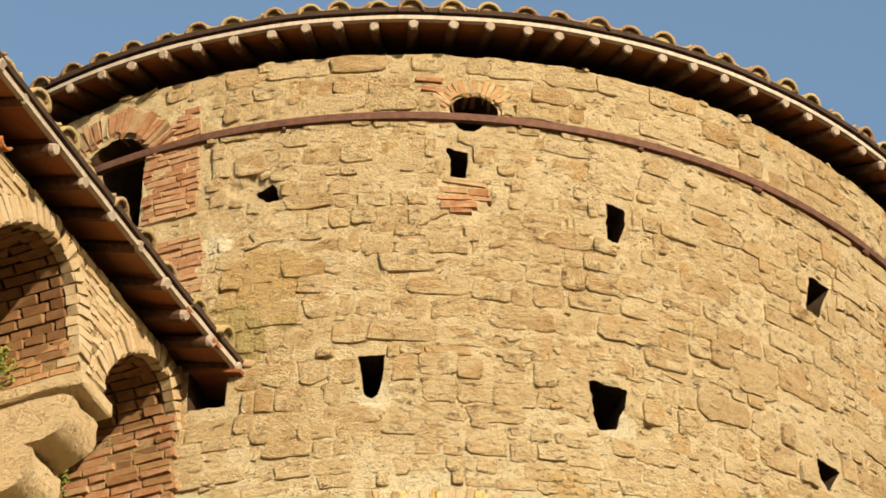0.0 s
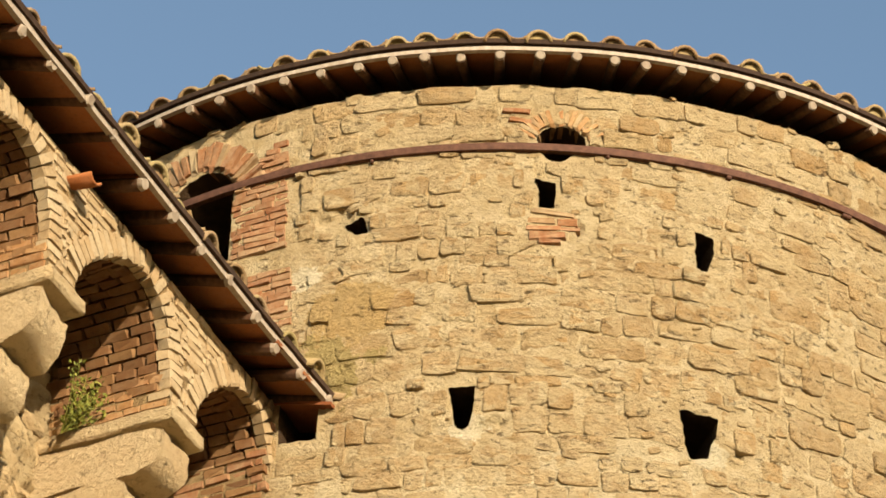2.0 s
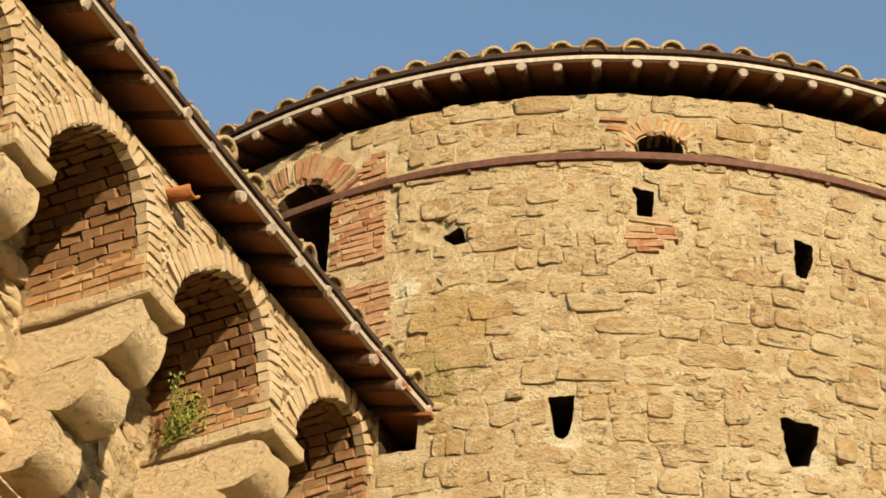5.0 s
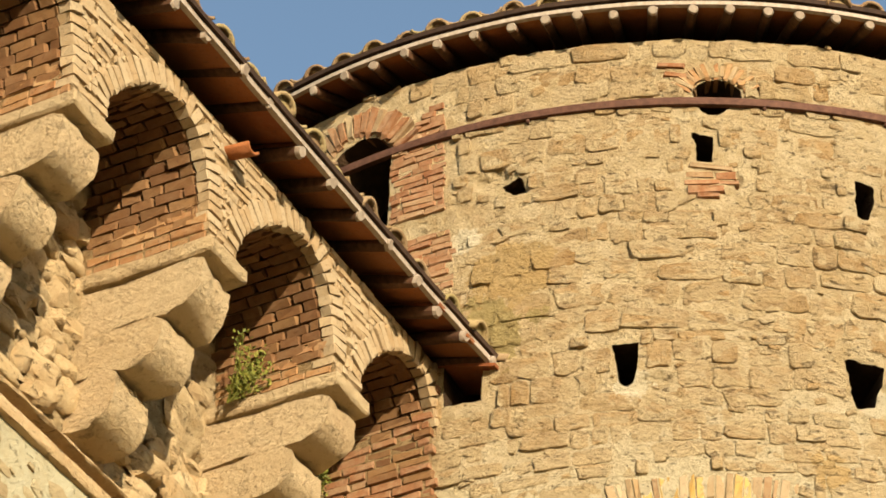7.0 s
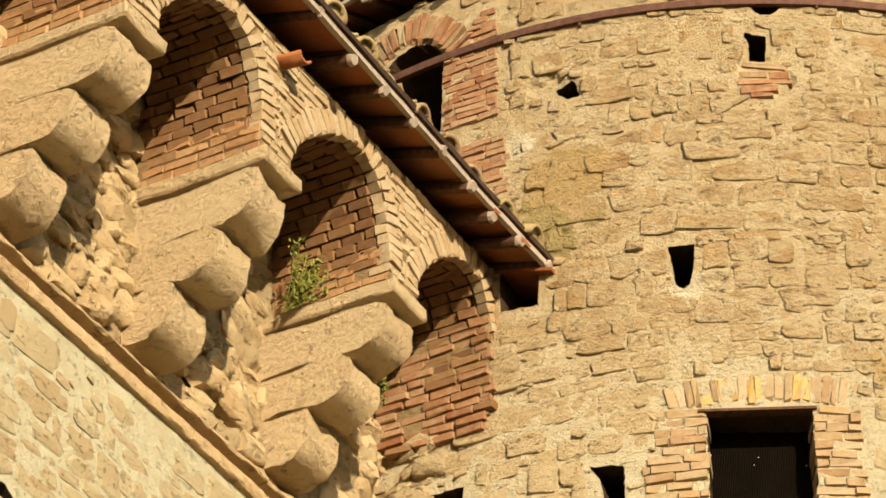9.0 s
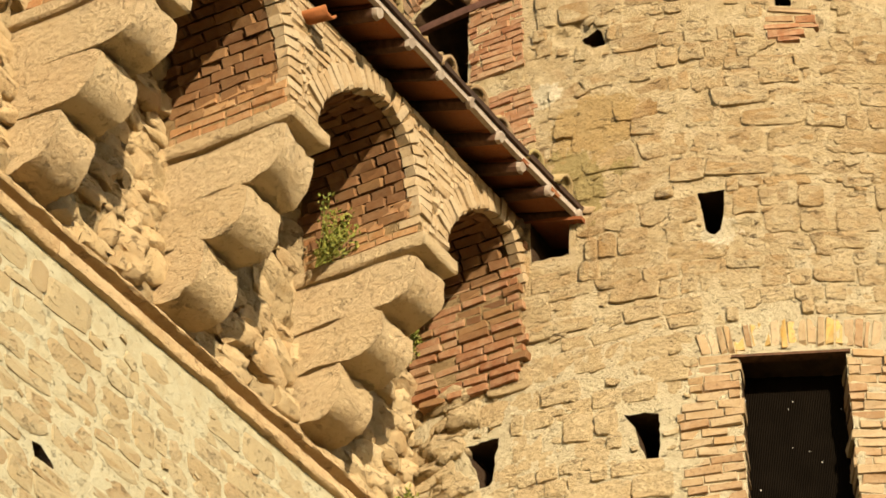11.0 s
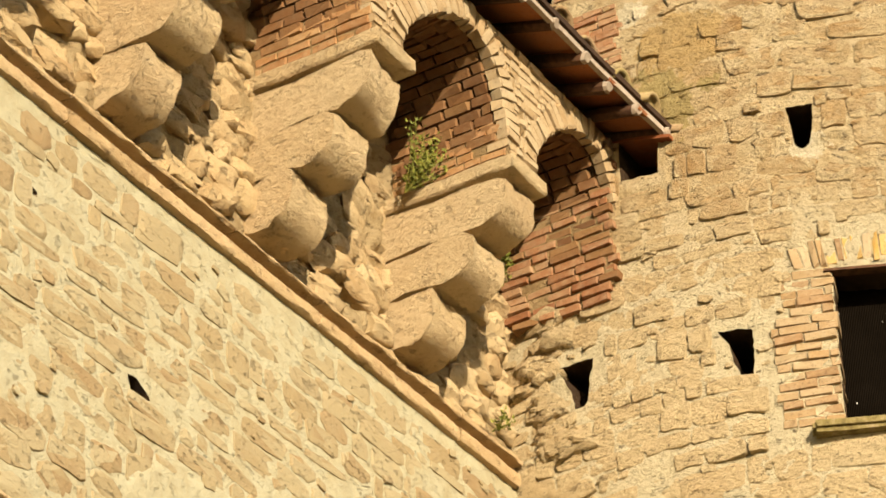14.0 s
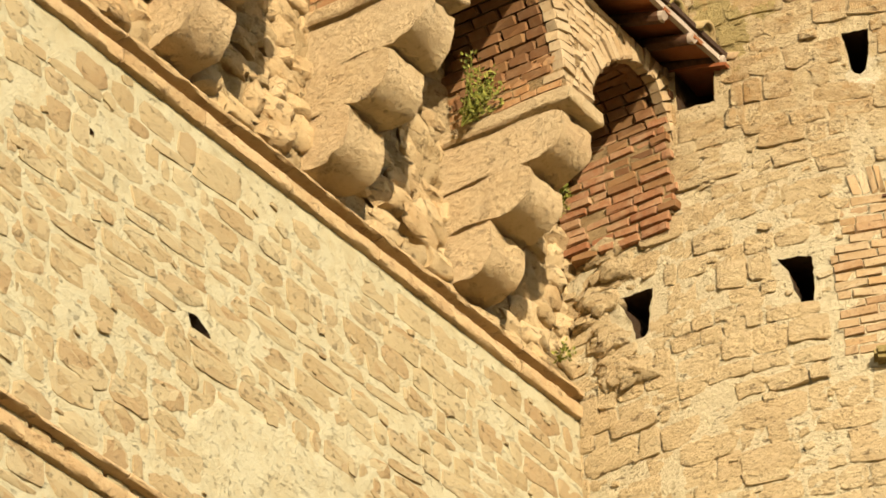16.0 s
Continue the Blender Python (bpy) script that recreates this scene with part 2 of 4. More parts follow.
def slab_shape(seed, cut=0.07, wear=0.05, dome=0.1, edge=(0.90, 0.97)):
    """A worn block of unit width and height that faces -y; y from 0 (the bed) to -1 (its face)."""
    rnd = random.Random(seed)
    lean = (rnd.uniform(-0.4, 0.4), rnd.uniform(-0.4, 0.4))
    rim = []
    for sx, sz in ((1, 1), (-1, 1), (-1, -1), (1, -1)):
        cx, cz = sx * (0.5 - rnd.uniform(0, wear)), sz * (0.5 - rnd.uniform(0, wear * 1.4))
        c1, c2 = rnd.uniform(0.3, 1.6) * cut, rnd.uniform(0.3, 1.6) * cut
        pair = [(cx, cz - sz * c1), (cx - sx * c2, cz)]
        rim += pair if sx * sz > 0 else pair[::-1]
        if sx * sz > 0:
            rim.append((rnd.uniform(-0.2, 0.2), sz * (0.5 - rnd.uniform(0, wear * 1.2))))
    n = len(rim)
    face = [(x * (k := rnd.uniform(*edge)), -rnd.uniform(0.75, 1.0) + lean[0] * x + lean[1] * z, z * (1 - (1 - k) * 1.6)) for x, z in rim]
    verts = [(x, 0.9, z) for x, z in rim] + [(x * 0.99, -0.55, z * 0.985) for x, z in rim] + face
    verts.append((rnd.uniform(-0.2, 0.2), -1 - rnd.uniform(-0.15, dome), rnd.uniform(-0.15, 0.15)))
    faces = []
    for i in range(n):
        j = (i + 1) % n
        faces.append((i, j, n + j, n + i))
        faces.append((n + i, n + j, 2 * n + j, 2 * n + i))
        faces.append((2 * n + i, 2 * n + j, 3 * n))
    return verts, faces


def block_shape(seed, n=14):
    """An eroded squared stone of unit width and height with an uneven outline; its face looks to -y."""
    rnd = random.Random(seed)
    off = Vector((seed * 2.9, seed * 1.7, 4.0))
    power = rnd.uniform(0.28, 0.5)
    lean = (rnd.uniform(-0.35, 0.35), rnd.uniform(-0.35, 0.35))
    verts, faces = [], []
    for k, y in ((1.0, 0.9), (1.0, -0.45), (0.955, -0.88), (0.62, -1.0)):
        for i in range(n):
            a = 2 * math.pi * (i + 0.5) / n
            c, d = math.cos(a), math.sin(a)
            x, z = 0.5 * k * math.copysign(abs(c) ** power, c), 0.5 * k * math.copysign(abs(d) ** power, d)
            p = Vector((x, 0, z))
            q = noise.noise_vector(p * 2.0 + off) * 0.10 + noise.noise_vector(p * 5.5 + off) * 0.06
            verts.append((x + q.x * k, y + (0.35 * noise.noise(p * 3.1 + off) + lean[0] * x + lean[1] * z if y < -0.5 else 0), z + q.z * k * 1.3))
    verts.append((rnd.uniform(-0.1, 0.1), -1.0 - rnd.uniform(-0.2, 0.15), rnd.uniform(-0.1, 0.1)))
    for b in range(3):
        for i in range(n):
            j = (i + 1) % n
            faces.append((b * n + i, b * n + j, b * n + n + j, b * n + n + i))
    faces += [(3 * n + i, 3 * n + (i + 1) % n, 4 * n) for i in range(n)]
    return verts, faces


SLABS = [block_shape(s) for s in range(48)]
ROUNDS = [slab_shape(100 + s, 0.24, 0.08, 0.35, (0.70, 0.88)) for s in range(20)]


def lump_shape(seed, n=11):
    """A weathered lump of unit width and height that bulges towards -y."""
    rnd = random.Random(seed)
    off = Vector((seed * 3.7, seed * 1.3, 0))
    verts, faces = [], []
    for k, y in ((0.98, 0.9), (1.0, 0.0), (0.95, -0.45), (0.74, -0.80), (0.36, -0.98)):
        for i in range(n):
            a = 2 * math.pi * i / n
            c, d = math.cos(a), math.sin(a)
            p = Vector((0.5 * k * math.copysign(abs(c) ** 0.55, c), y, 0.5 * k * math.copysign(abs(d) ** 0.55, d)))
            verts.append(p + noise.noise_vector(p * 2.3 + off) * 0.26 + noise.noise_vector(p * 5.0 + off) * 0.12)
    verts.append(Vector((0, -1.0 - rnd.uniform(-0.1, 0.1), 0)))
    for b in range(4):
        for i in range(n):
            j = (i + 1) % n
            faces.append((b * n + i, b * n + j, b * n + n + j, b * n + n + i))
    faces += [(4 * n + i, 4 * n + (i + 1) % n, 5 * n) for i in range(n)]
    return [tuple(v) for v in verts], faces


LUMPS = [lump_shape(s) for s in range(24)]


def joined(name, items, material, parent, label="", sharp=38):
    """Many pieces in one mesh: items of (shape, matrix)."""
    V, F, k = [], [], 0
    for (verts, faces), m in items:
        a = np.array(verts, float)
        M = np.array(m)
        V.append(a @ M[:3, :3].T + M[:3, 3])
        F += [tuple(i + k for i in f) for f in faces]
        k += len(verts)
    me = bpy.data.meshes.new(name)
    me.from_pydata(np.concatenate(V).tolist(), [], F)
    me.materials.append(material)
    me.shade_smooth()
    me.set_sharp_from_angle(angle=radians(sharp))
    ob = new(name, me)
    ob.parent = parent
    return tagged(ob, label, kind="stuff")


def lay(name, items, material, parent, near, limit=300, label="", sharp=38):
    """Pieces of a masonry face: those that pass the test near() are objects of their own, up to the limit; the rest is joined."""
    shared, rest, done = {}, [], 0
    for shape, m, key in items:
        if done < limit and near(key):
            me = shared.get(id(shape))
            if me is None:
                me = shared[id(shape)] = mesh_of(name, shape[0], shape[1], material, True, sharp=sharp)
            placed(name, me, m, parent, label)
            done += 1
        else:
            rest.append((shape, m))
    if rest:
        joined(name + "_rest", rest, material, parent, label, sharp)


def wob(x, y, s=1.0, seed=0.0):
    return noise.noise(Vector((x * s, y * s, seed)))


def snapped(polys, x, y, reach=0.05):
    """The nearest place on the outlines, where one is in reach."""
    best, to = reach, None
    for poly in polys:
        for (xa, ya), (xb, yb) in zip(poly, poly[1:] + poly[:1]):
            q = max(0, min(1, ((x - xa) * (xb - xa) + (y - ya) * (yb - ya)) / ((xb - xa) ** 2 + (yb - ya) ** 2)))
            d = math.hypot(xa + q * (xb - xa) - x, ya + q * (yb - ya) - y)
            if d < best:
                best, to = d, (xa + q * (xb - xa), ya + q * (yb - ya))
    return to


def inside(poly, x, y):
    hit, j = False, len(poly) - 1
    for i in range(len(poly)):
        (xi, yi), (xj, yj) = poly[i], poly[j]
        if (yi > y) != (yj > y) and x < (xj - xi) * (y - yi) / (yj - yi) + xi:
            hit = not hit
        j = i
    return hit


def brick_shape(seed):
    """A worn brick of unit size, its face at y = 0 and its body behind."""
    rnd = random.Random(seed)
    v = []
    for y, k in ((0.0, 0.475), (0.12, 0.5), (1.0, 0.5)):
        for sx, sz in ((-1, -1), (1, -1), (1, 1), (-1, 1)):
            v.append((sx * k + rnd.uniform(-0.035, 0.03), y + (rnd.uniform(-0.02, 0.08) if y == 0 else 0), sz * (k if y else 0.42) + rnd.uniform(-0.09, 0.09)))
    f = [(0, 1, 2, 3)]
    for b in (0, 4):
        for i in range(4):
            f.append((b + i, b + 4 + i, b + 4 + (i + 1) % 4, b + (i + 1) % 4))
    return v, f


BRICKS = [brick_shape(s) for s in range(28)]


def brick_meshes(material):
    return [mesh_of("brick", v, f, material) for v, f in BRICKS]

# ---- ground ----
bm = bmesh.new()
bmesh.ops.create_grid(bm, x_segments=60, y_segments=60, size=1.0)
for v in bm.verts:
    r = 600 * max(abs(v.co.x), abs(v.co.y)) ** 3 + 0.001
    d = v.co.normalized() if v.co.length > 0 else Vector()
    v.co = d * r
    v.co.z = 0.06 * wob(v.co.x, v.co.y, 0.35)
ground = part("ground", bm, earth, None, "dry trodden earth round the foot of the castle")
tagged(ground, "dry trodden earth round the foot of the castle", "ground", kind="structure")

# ---- the tower's wall ----
def deg_s(points):
    """Angle and height to metres round the tower."""
    return [(d / DEG, z) for d, z in points]


SLITS = [
    deg_s([(-4.8, 12.88), (-2.5, 12.89), (-2.7, 12.72), (-3.1, 12.63), (-3.7, 12.60), (-4.3, 12.64), (-4.5, 12.75)]),
    deg_s([(17.5, 14.04), (19.3, 14.02), (19.2, 13.9), (18.7, 13.79), (17.9, 13.79), (17.4, 13.84)]),
    deg_s([(15.2, 12.82), (18.8, 12.79), (18.6, 12.68), (17.9, 12.60), (17.7, 12.52), (16.1, 12.50), (15.7, 12.60), (15.6, 12.72)]),
    deg_s([(39.6, 14.04), (42.2, 14.02), (41.2, 13.9), (40.5, 13.77), (39.0, 13.78), (39.1, 13.9)]),
    deg_s([(38.5, 12.77), (41.6, 12.76), (40.6, 12.66), (40.0, 12.58), (39.0, 12.64)]),
    deg_s([(-27.1, 11.64), (-23.6, 11.64), (-24.0, 11.5), (-24.3, 11.38), (-25.6, 11.37), (-26.2, 11.5), (-26.6, 11.58)]),
    deg_s([(-12.4, 11.585), (-9.2, 11.555), (-9.3, 11.4), (-9.45, 11.27), (-10.3, 11.27), (-11.0, 11.38), (-11.4, 11.5)]),
]
NICHE = deg_s([(3.0, 14.59), (3.6, 14.64), (4.4, 14.67), (5.7, 14.675), (6.8, 14.65), (7.5, 14.60), (7.5, 14.52), (6.1, 14.46), (4.9, 14.39), (3.4, 14.47)])
HOLES = [
    deg_s([(2.7, 14.29), (4.8, 14.26), (4.7, 14.17), (4.6, 14.08), (3.15, 14.09), (3.2, 14.2)]),
    deg_s([(-14.6, 14.07), (-13.6, 14.08), (-12.7, 14.1), (-12.35, 14.0), (-13.3, 13.96), (-14.3, 14.02)]),
]
WINDOW = deg_s([(-33.0, 14.0), (-25.9, 14.0), (-25.6, 14.55), (-26.6, 14.64), (-28.6, 14.70), (-31.0, 14.66), (-33.0, 14.55)])
DOOR = deg_s([(-2.3, 10.9), (6.7, 10.9), (6.6, 11.82), (-2.2, 11.83)])
# opening cut to draw the dark shade under the wall roof's end
EAVE_SHADE = deg_s([(-20.0, 12.66), (-16.5, 12.65), (-16.4, 12.78), (-16.0, 13.0), (-20.0, 13.0)])
OPENINGS = SLITS + [NICHE, WINDOW, DOOR, EAVE_SHADE] + HOLES
PATCHES = [
    deg_s([(-25.8, 13.96), (-19.3, 13.96), (-19.3, 14.7), (-20.2, 14.8), (-34.0, 14.85), (-34.0, 14.5), (-25.6, 14.5)]),
    deg_s([(-24.0, 13.45), (-19.0, 13.45), (-18.8, 13.8), (-24.0, 13.8)]),
    deg_s([(-8.4, 10.85), (-2.0, 10.85), (-2.0, 11.85), (-5.4, 11.85), (-8.0, 11.3)]),
    deg_s([(6.4, 10.85), (11.5, 10.85), (11.5, 11.85), (6.4, 11.85)]),
    deg_s([(-6.0, 11.85), (10.8, 11.85), (10.8, 12.02), (2.0, 12.07), (-6.0, 12.02)]),
    deg_s([(2.2, 13.84), (6.6, 13.84), (6.6, 14.06), (2.2, 14.06)]),
]


def open_at(s, z, grow=0.0):
    for poly in OPENINGS:
        if inside(poly, s, z):
            return True
        if grow and (inside(poly, s + grow, z) or inside(poly, s - grow, z) or inside(poly, s, z + grow) or inside(poly, s, z - grow)):
            return True
    return False


def patch_at(s, z):
    return any(inside(poly, s, z) for poly in PATCHES)


TOWER_TOP = 14.975
wall_tower = thing("wall_tower", "round castle tower of weathered coursed tuff with slit openings", "tower", kind="structure", m=Matrix.Translation(CEN))


# places where the face has broken away: degrees, height, reach, depth
DENTS = [(-15.4, 14.08, 0.12, 0.03), (-12.6, 14.03, 0.09, 0.02), (5.6, 13.94, 0.09, 0.04), (18.9, 13.80, 0.08, 0.025), (-25.9, 11.45, 0.10, 0.03), (-1.6, 12.62, 0.09, 0.03), (20.0, 12.55, 0.09, 0.03)]


def dent_at(s, z):
    """How deep the face is broken away at a place."""
    deep = 0.0
    for d, h, r, k in DENTS:
        q = math.hypot(s - d / DEG, (z - h) * 1.3) / r + 0.7 * wob(s, z, 13.0, 23)
        deep = max(deep, k * max(0.0, min(1.0, (1 - q) * 3)))
    return deep


def mortar_out(s, z):
    """How far the mortar face stands out at a place on the tower."""
    k = 0.014 * wob(s, z, 1.8, 3) + 0.016 * wob(s, z, 5.0, 5) + 0.014 * wob(s, z, 15.0, 6) + 0.007 * wob(s, z, 34.0, 8)
    return 0.004 + 0.5 * k if patch_at(s, z) else 0.003 + 0.6 * k - dent_at(s, z)


def tower_shell():
    """The mortar face with its openings, their reveals and the inner face."""
    step = 0.018
    a0, a1, z0, z1 = -36.0 / DEG, 56.0 / DEG, 9.8, TOWER_TOP
    ns, nz = int((a1 - a0) / step), int((z1 - z0) / step)
    verts, faces, deep, idx, inner = [], [], [], {}, {}

    def vert(i, j):
        if (i, j) not in idx:
            s, z = moved.get((i, j), (a0 + i * step, z0 + j * step))
            p = on_tower(s * DEG, z, mortar_out(s, z)).translation - CEN
            idx[i, j] = len(verts)
            verts.append(p)
        return idx[i, j]

    def back(i, j):
        if (i, j) not in inner:
            s, z = moved.get((i, j), (a0 + i * step, z0 + j * step))
            inner[i, j] = len(verts)
            verts.append(on_tower(s * DEG, z, -0.5).translation - CEN)
        return inner[i, j]

    gap = [[open_at(a0 + (i + 0.5) * step + 0.012 * wob(i, j, 0.4, 8), z0 + (j + 0.5) * step + 0.012 * wob(i, j, 0.4, 9)) for j in range(nz)] for i in range(ns)]
    # draw the ragged cells on to the outlines of the openings
    moved = {}
    for i in range(1, ns):
        for j in range(1, nz):
            near = {gap[i][j], gap[i - 1][j], gap[i][j - 1], gap[i - 1][j - 1]}
            if len(near) == 2:
                s, z = a0 + i * step, z0 + j * step
                to = snapped(OPENINGS, s, z)
                if to:
                    moved[i, j] = (to[0] + 0.008 * wob(s, z, 26.0, 1), to[1] + 0.008 * wob(s, z, 26.0, 2))
    for i in range(ns):
        for j in range(nz):
            if not gap[i][j]:
                faces.append((vert(i, j), vert(i + 1, j), vert(i + 1, j + 1), vert(i, j + 1)))
                continue
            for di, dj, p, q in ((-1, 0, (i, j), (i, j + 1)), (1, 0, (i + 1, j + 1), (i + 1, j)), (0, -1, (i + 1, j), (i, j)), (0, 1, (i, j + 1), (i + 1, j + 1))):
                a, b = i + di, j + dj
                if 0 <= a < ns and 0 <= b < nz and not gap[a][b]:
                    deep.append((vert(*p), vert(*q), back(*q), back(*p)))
    return verts, faces, deep, a0, a1, z0


shell_verts, shell_faces, deep_faces, A0, A1, Z0 = tower_shell()
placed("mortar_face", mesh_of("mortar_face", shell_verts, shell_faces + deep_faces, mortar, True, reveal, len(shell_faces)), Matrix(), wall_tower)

# the rest of the round, below, behind and inside
bm = bmesh.new()
n = 72
for r, lo, hi, full in ((RAD, -0.3, Z0, True), (RAD, Z0, TOWER_TOP, False)):
    span = 2 * math.pi if full else 2 * math.pi - (A1 - A0) / RAD
    start = A1 / RAD
    rows = [[bm.verts.new(on_tower(math.degrees(start + span * i / n), z, r - RAD).translation - CEN) for i in range(n + 1)] for z in (lo, hi)]
    for i in range(n):
        bm.faces.new((rows[0][i], rows[0][i + 1], rows[1][i + 1], rows[1][i]))
part("wall_body", bm, mortar, wall_tower, smooth=True)
# inner cylinder coloured near black, so the openings look unlit
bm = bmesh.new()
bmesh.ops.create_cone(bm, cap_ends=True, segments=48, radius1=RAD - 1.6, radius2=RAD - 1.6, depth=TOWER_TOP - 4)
part("inner_face", bm, inside_shade, wall_tower, "inner face of the tower, coloured near black for its shade", Matrix.Translation((0, 0, TOWER_TOP / 2 + 2)))


def tower_stones():
    rnd = random.Random(4)
    items, z = [], Z0 - 0.05
    row = 0
    while z < TOWER_TOP:
        h = rnd.choice((0.08, 0.10, 0.12, 0.13, 0.14, 0.16))
        s = A0 + rnd.uniform(0, 0.2)
        while s < A1:
            w = rnd.uniform(0.10, 0.2) if rnd.random() < 0.45 else rnd.uniform(0.18, 0.36)
            if h < 0.12:
                w *= 0.85
            sc, zc = s + w / 2, z + h / 2 + 0.05 * wob(s, row * 0.35, 0.9, 2) + rnd.uniform(-0.012, 0.012)
            hh = h - rnd.uniform(-0.006, 0.012)
            ww = w - rnd.uniform(0.0, 0.014)
            if zc + hh / 2 > TOWER_TOP + 0.025:
                s += w
                continue
            blocked = any(open_at(sc + ww * a, zc + hh * b) or patch_at(sc + ww * a, zc + hh * b) or dent_at(sc + ww * a, zc + hh * b) > 0.012 for a in (-0.46, -0.2, 0, 0.2, 0.46) for b in (-0.45, 0, 0.45))
            if blocked:
                # a smaller stone beside an opening
                for f in (-0.3, 0.3):
                    s2, w2 = sc + f * w, w * 0.36
                    if w2 > 0.05 and not any(open_at(s2 + w2 * a, zc + hh * b, 0.005) or patch_at(s2 + w2 * a, zc + hh * b) or dent_at(s2 + w2 * a, zc + hh * b) > 0.02 for a in (-0.5, 0, 0.5) for b in (-0.45, 0, 0.45)):
                        m = on_tower(s2 * DEG, zc) @ pose(0, 0, 0, 0, rnd.uniform(-4, 4), 0) @ Matrix.Diagonal((w2, rnd.uniform(0.012, 0.03), hh, 1))
                        items.append((rnd.choice(SLABS), m, (s2, zc)))
            elif rnd.random() > 0.05:
                m = on_tower(sc * DEG, zc) @ pose(0, rnd.uniform(-0.006, 0.010), 0, rnd.uniform(-2, 2), rnd.uniform(-2.5, 2.5), rnd.uniform(-2.5, 2.5)) @ Matrix.Diagonal((ww, rnd.uniform(0.008, 0.018), hh, 1))
                items.append((rnd.choice(SLABS), m, (sc, zc)))
            s += w
        z += h
        row += 1
    return [(a, Matrix.Translation(-CEN) @ m, k) for a, m, k in items]


TOWER_STONES = tower_stones()


def chips(count, seed, place, x0, x1, z0, z1, clear):
    """Small stones and flakes pressed into the joints."""
    rnd = random.Random(seed)
    items = []
    while len(items) < count:
        x, z = rnd.uniform(x0, x1), rnd.uniform(z0, z1)
        w = rnd.uniform(0.025, 0.09)
        h = w * rnd.uniform(0.35, 0.8)
        if clear(x, z, w):
            items.append((rnd.choice(SLABS), place(x, z) @ pose(0, 0, 0, rnd.uniform(-5, 5), rnd.uniform(-25, 25), rnd.uniform(-5, 5)) @ Matrix.Diagonal((w, rnd.uniform(0.006, 0.014), h, 1))))
    return items


TOWER_CHIPS = chips(900, 61, lambda x, z: Matrix.Translation(-CEN) @ on_tower(x * DEG, z, mortar_out(x, z)), A0, A1, Z0, TOWER_TOP, lambda x, z, w: not open_at(x, z, w * 0.6) and not patch_at(x, z))

# ---- iron ring ----
bm = bmesh.new()
prev = None
for i in range(181):
    d = i * 2
    prof = []
    for a, b in ((0.006, -0.027), (0.034, -0.024), (0.038, 0.0), (0.034, 0.024), (0.006, 0.027)):
        dz = 0.006 * wob(d * 0.05, 1.0, 1.0, 7)
        prof.append(bm.verts.new(on_tower(d, 14.500 + b + dz, a).translation))
    if prev:
        for k in range(5):
            bm.faces.new((prev[k], prof[k], prof[(k + 1) % 5], prev[(k + 1) % 5]))
    prev = prof
ring = thing("iron_ring", "rusty iron tie ring clamped round the tower under its eaves", "tie ring")
part("band", bm, rust, ring, smooth=True)
for d, w in ((33.5, 0.06), (48.0, 0.05), (-12.0, 0.02), (9.5, 0.02), (21.0, 0.03)):
    part("staple", rough(box(-w / 2, w / 2, -0.03, 0.03, -0.045, -0.020, 0.006), 0.003, 20.0), rust, ring, "iron staple under the band", on_tower(d, 14.500, 0.0))

# ---- curtain wall ----
wall_curtain = thing("wall_curtain", "castle curtain wall of pale tuff stones in wide lime mortar", "castle wall", kind="structure", m=WALL)
U0, U1 = -6.0, 0.35
W_HOLES = [[(-3.27, 10.02), (-3.21, 10.03), (-3.13, 9.985), (-3.11, 9.955), (-3.17, 9.935), (-3.22, 9.88), (-3.26, 9.90), (-3.25, 9.95)], [(-4.0, 10.59), (-3.95, 10.58), (-3.94, 10.55), (-3.98, 10.54)]]


def wall_out(u, z):
    k = 0.006 * wob(u, z, 1.6, 11) + 0.004 * wob(u, z, 6.0, 12) + 0.004 * wob(u, z, 17.0, 13) + 0.002
    if ((u + 2.55) / 0.62) ** 2 + ((z - 9.45) / 0.3) ** 2 < 1.1 + 0.5 * wob(u, z, 5.0, 18):
        k = 0.014 + 0.25 * k
    if 11.085 < z < 11.16 or (8.915 < z < 8.985 and u < -3.4):
        k = -0.09
    if z > 11.2:
        k = 0.06 * wob(u, z, 2.2, 14) + 0.05 * wob(u, z, 7.0, 15) + 0.03 * wob(u, z, 17.0, 16) - 0.045
    return k


def wall_face(z0, z1, material, name, holes):
    step = 0.022
    nu, nz = int((U1 - U0) / step), int((z1 - z0) / step)
    faces, deep = [], []
    gap = {(i, j) for i in range(nu) for j in range(nz) if any(inside(h, U0 + (i + 0.5) * step, z0 + (j + 0.5) * step) for h in holes)}
    verts = []
    for i in range(nu + 1):
        for j in range(nz + 1):
            u, z = U0 + i * step, z0 + j * step
            if len({(i - p, j - q) in gap for p in (0, 1) for q in (0, 1)}) == 2:
                u, z = snapped(holes, u, z) or (u, z)
            verts.append((u, -wall_out(u, z), z))
    for i in range(nu):
        for j in range(nz):
            a = i * (nz + 1) + j
            loop = (a, a + nz + 1, a + nz + 2, a + 1)
            if (i, j) not in gap:
                faces.append(loop)
                continue
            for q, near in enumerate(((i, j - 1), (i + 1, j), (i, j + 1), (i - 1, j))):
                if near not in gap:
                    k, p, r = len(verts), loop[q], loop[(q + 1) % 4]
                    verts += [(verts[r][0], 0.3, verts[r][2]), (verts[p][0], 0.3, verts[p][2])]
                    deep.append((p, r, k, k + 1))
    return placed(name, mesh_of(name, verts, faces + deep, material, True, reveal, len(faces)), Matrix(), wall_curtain)


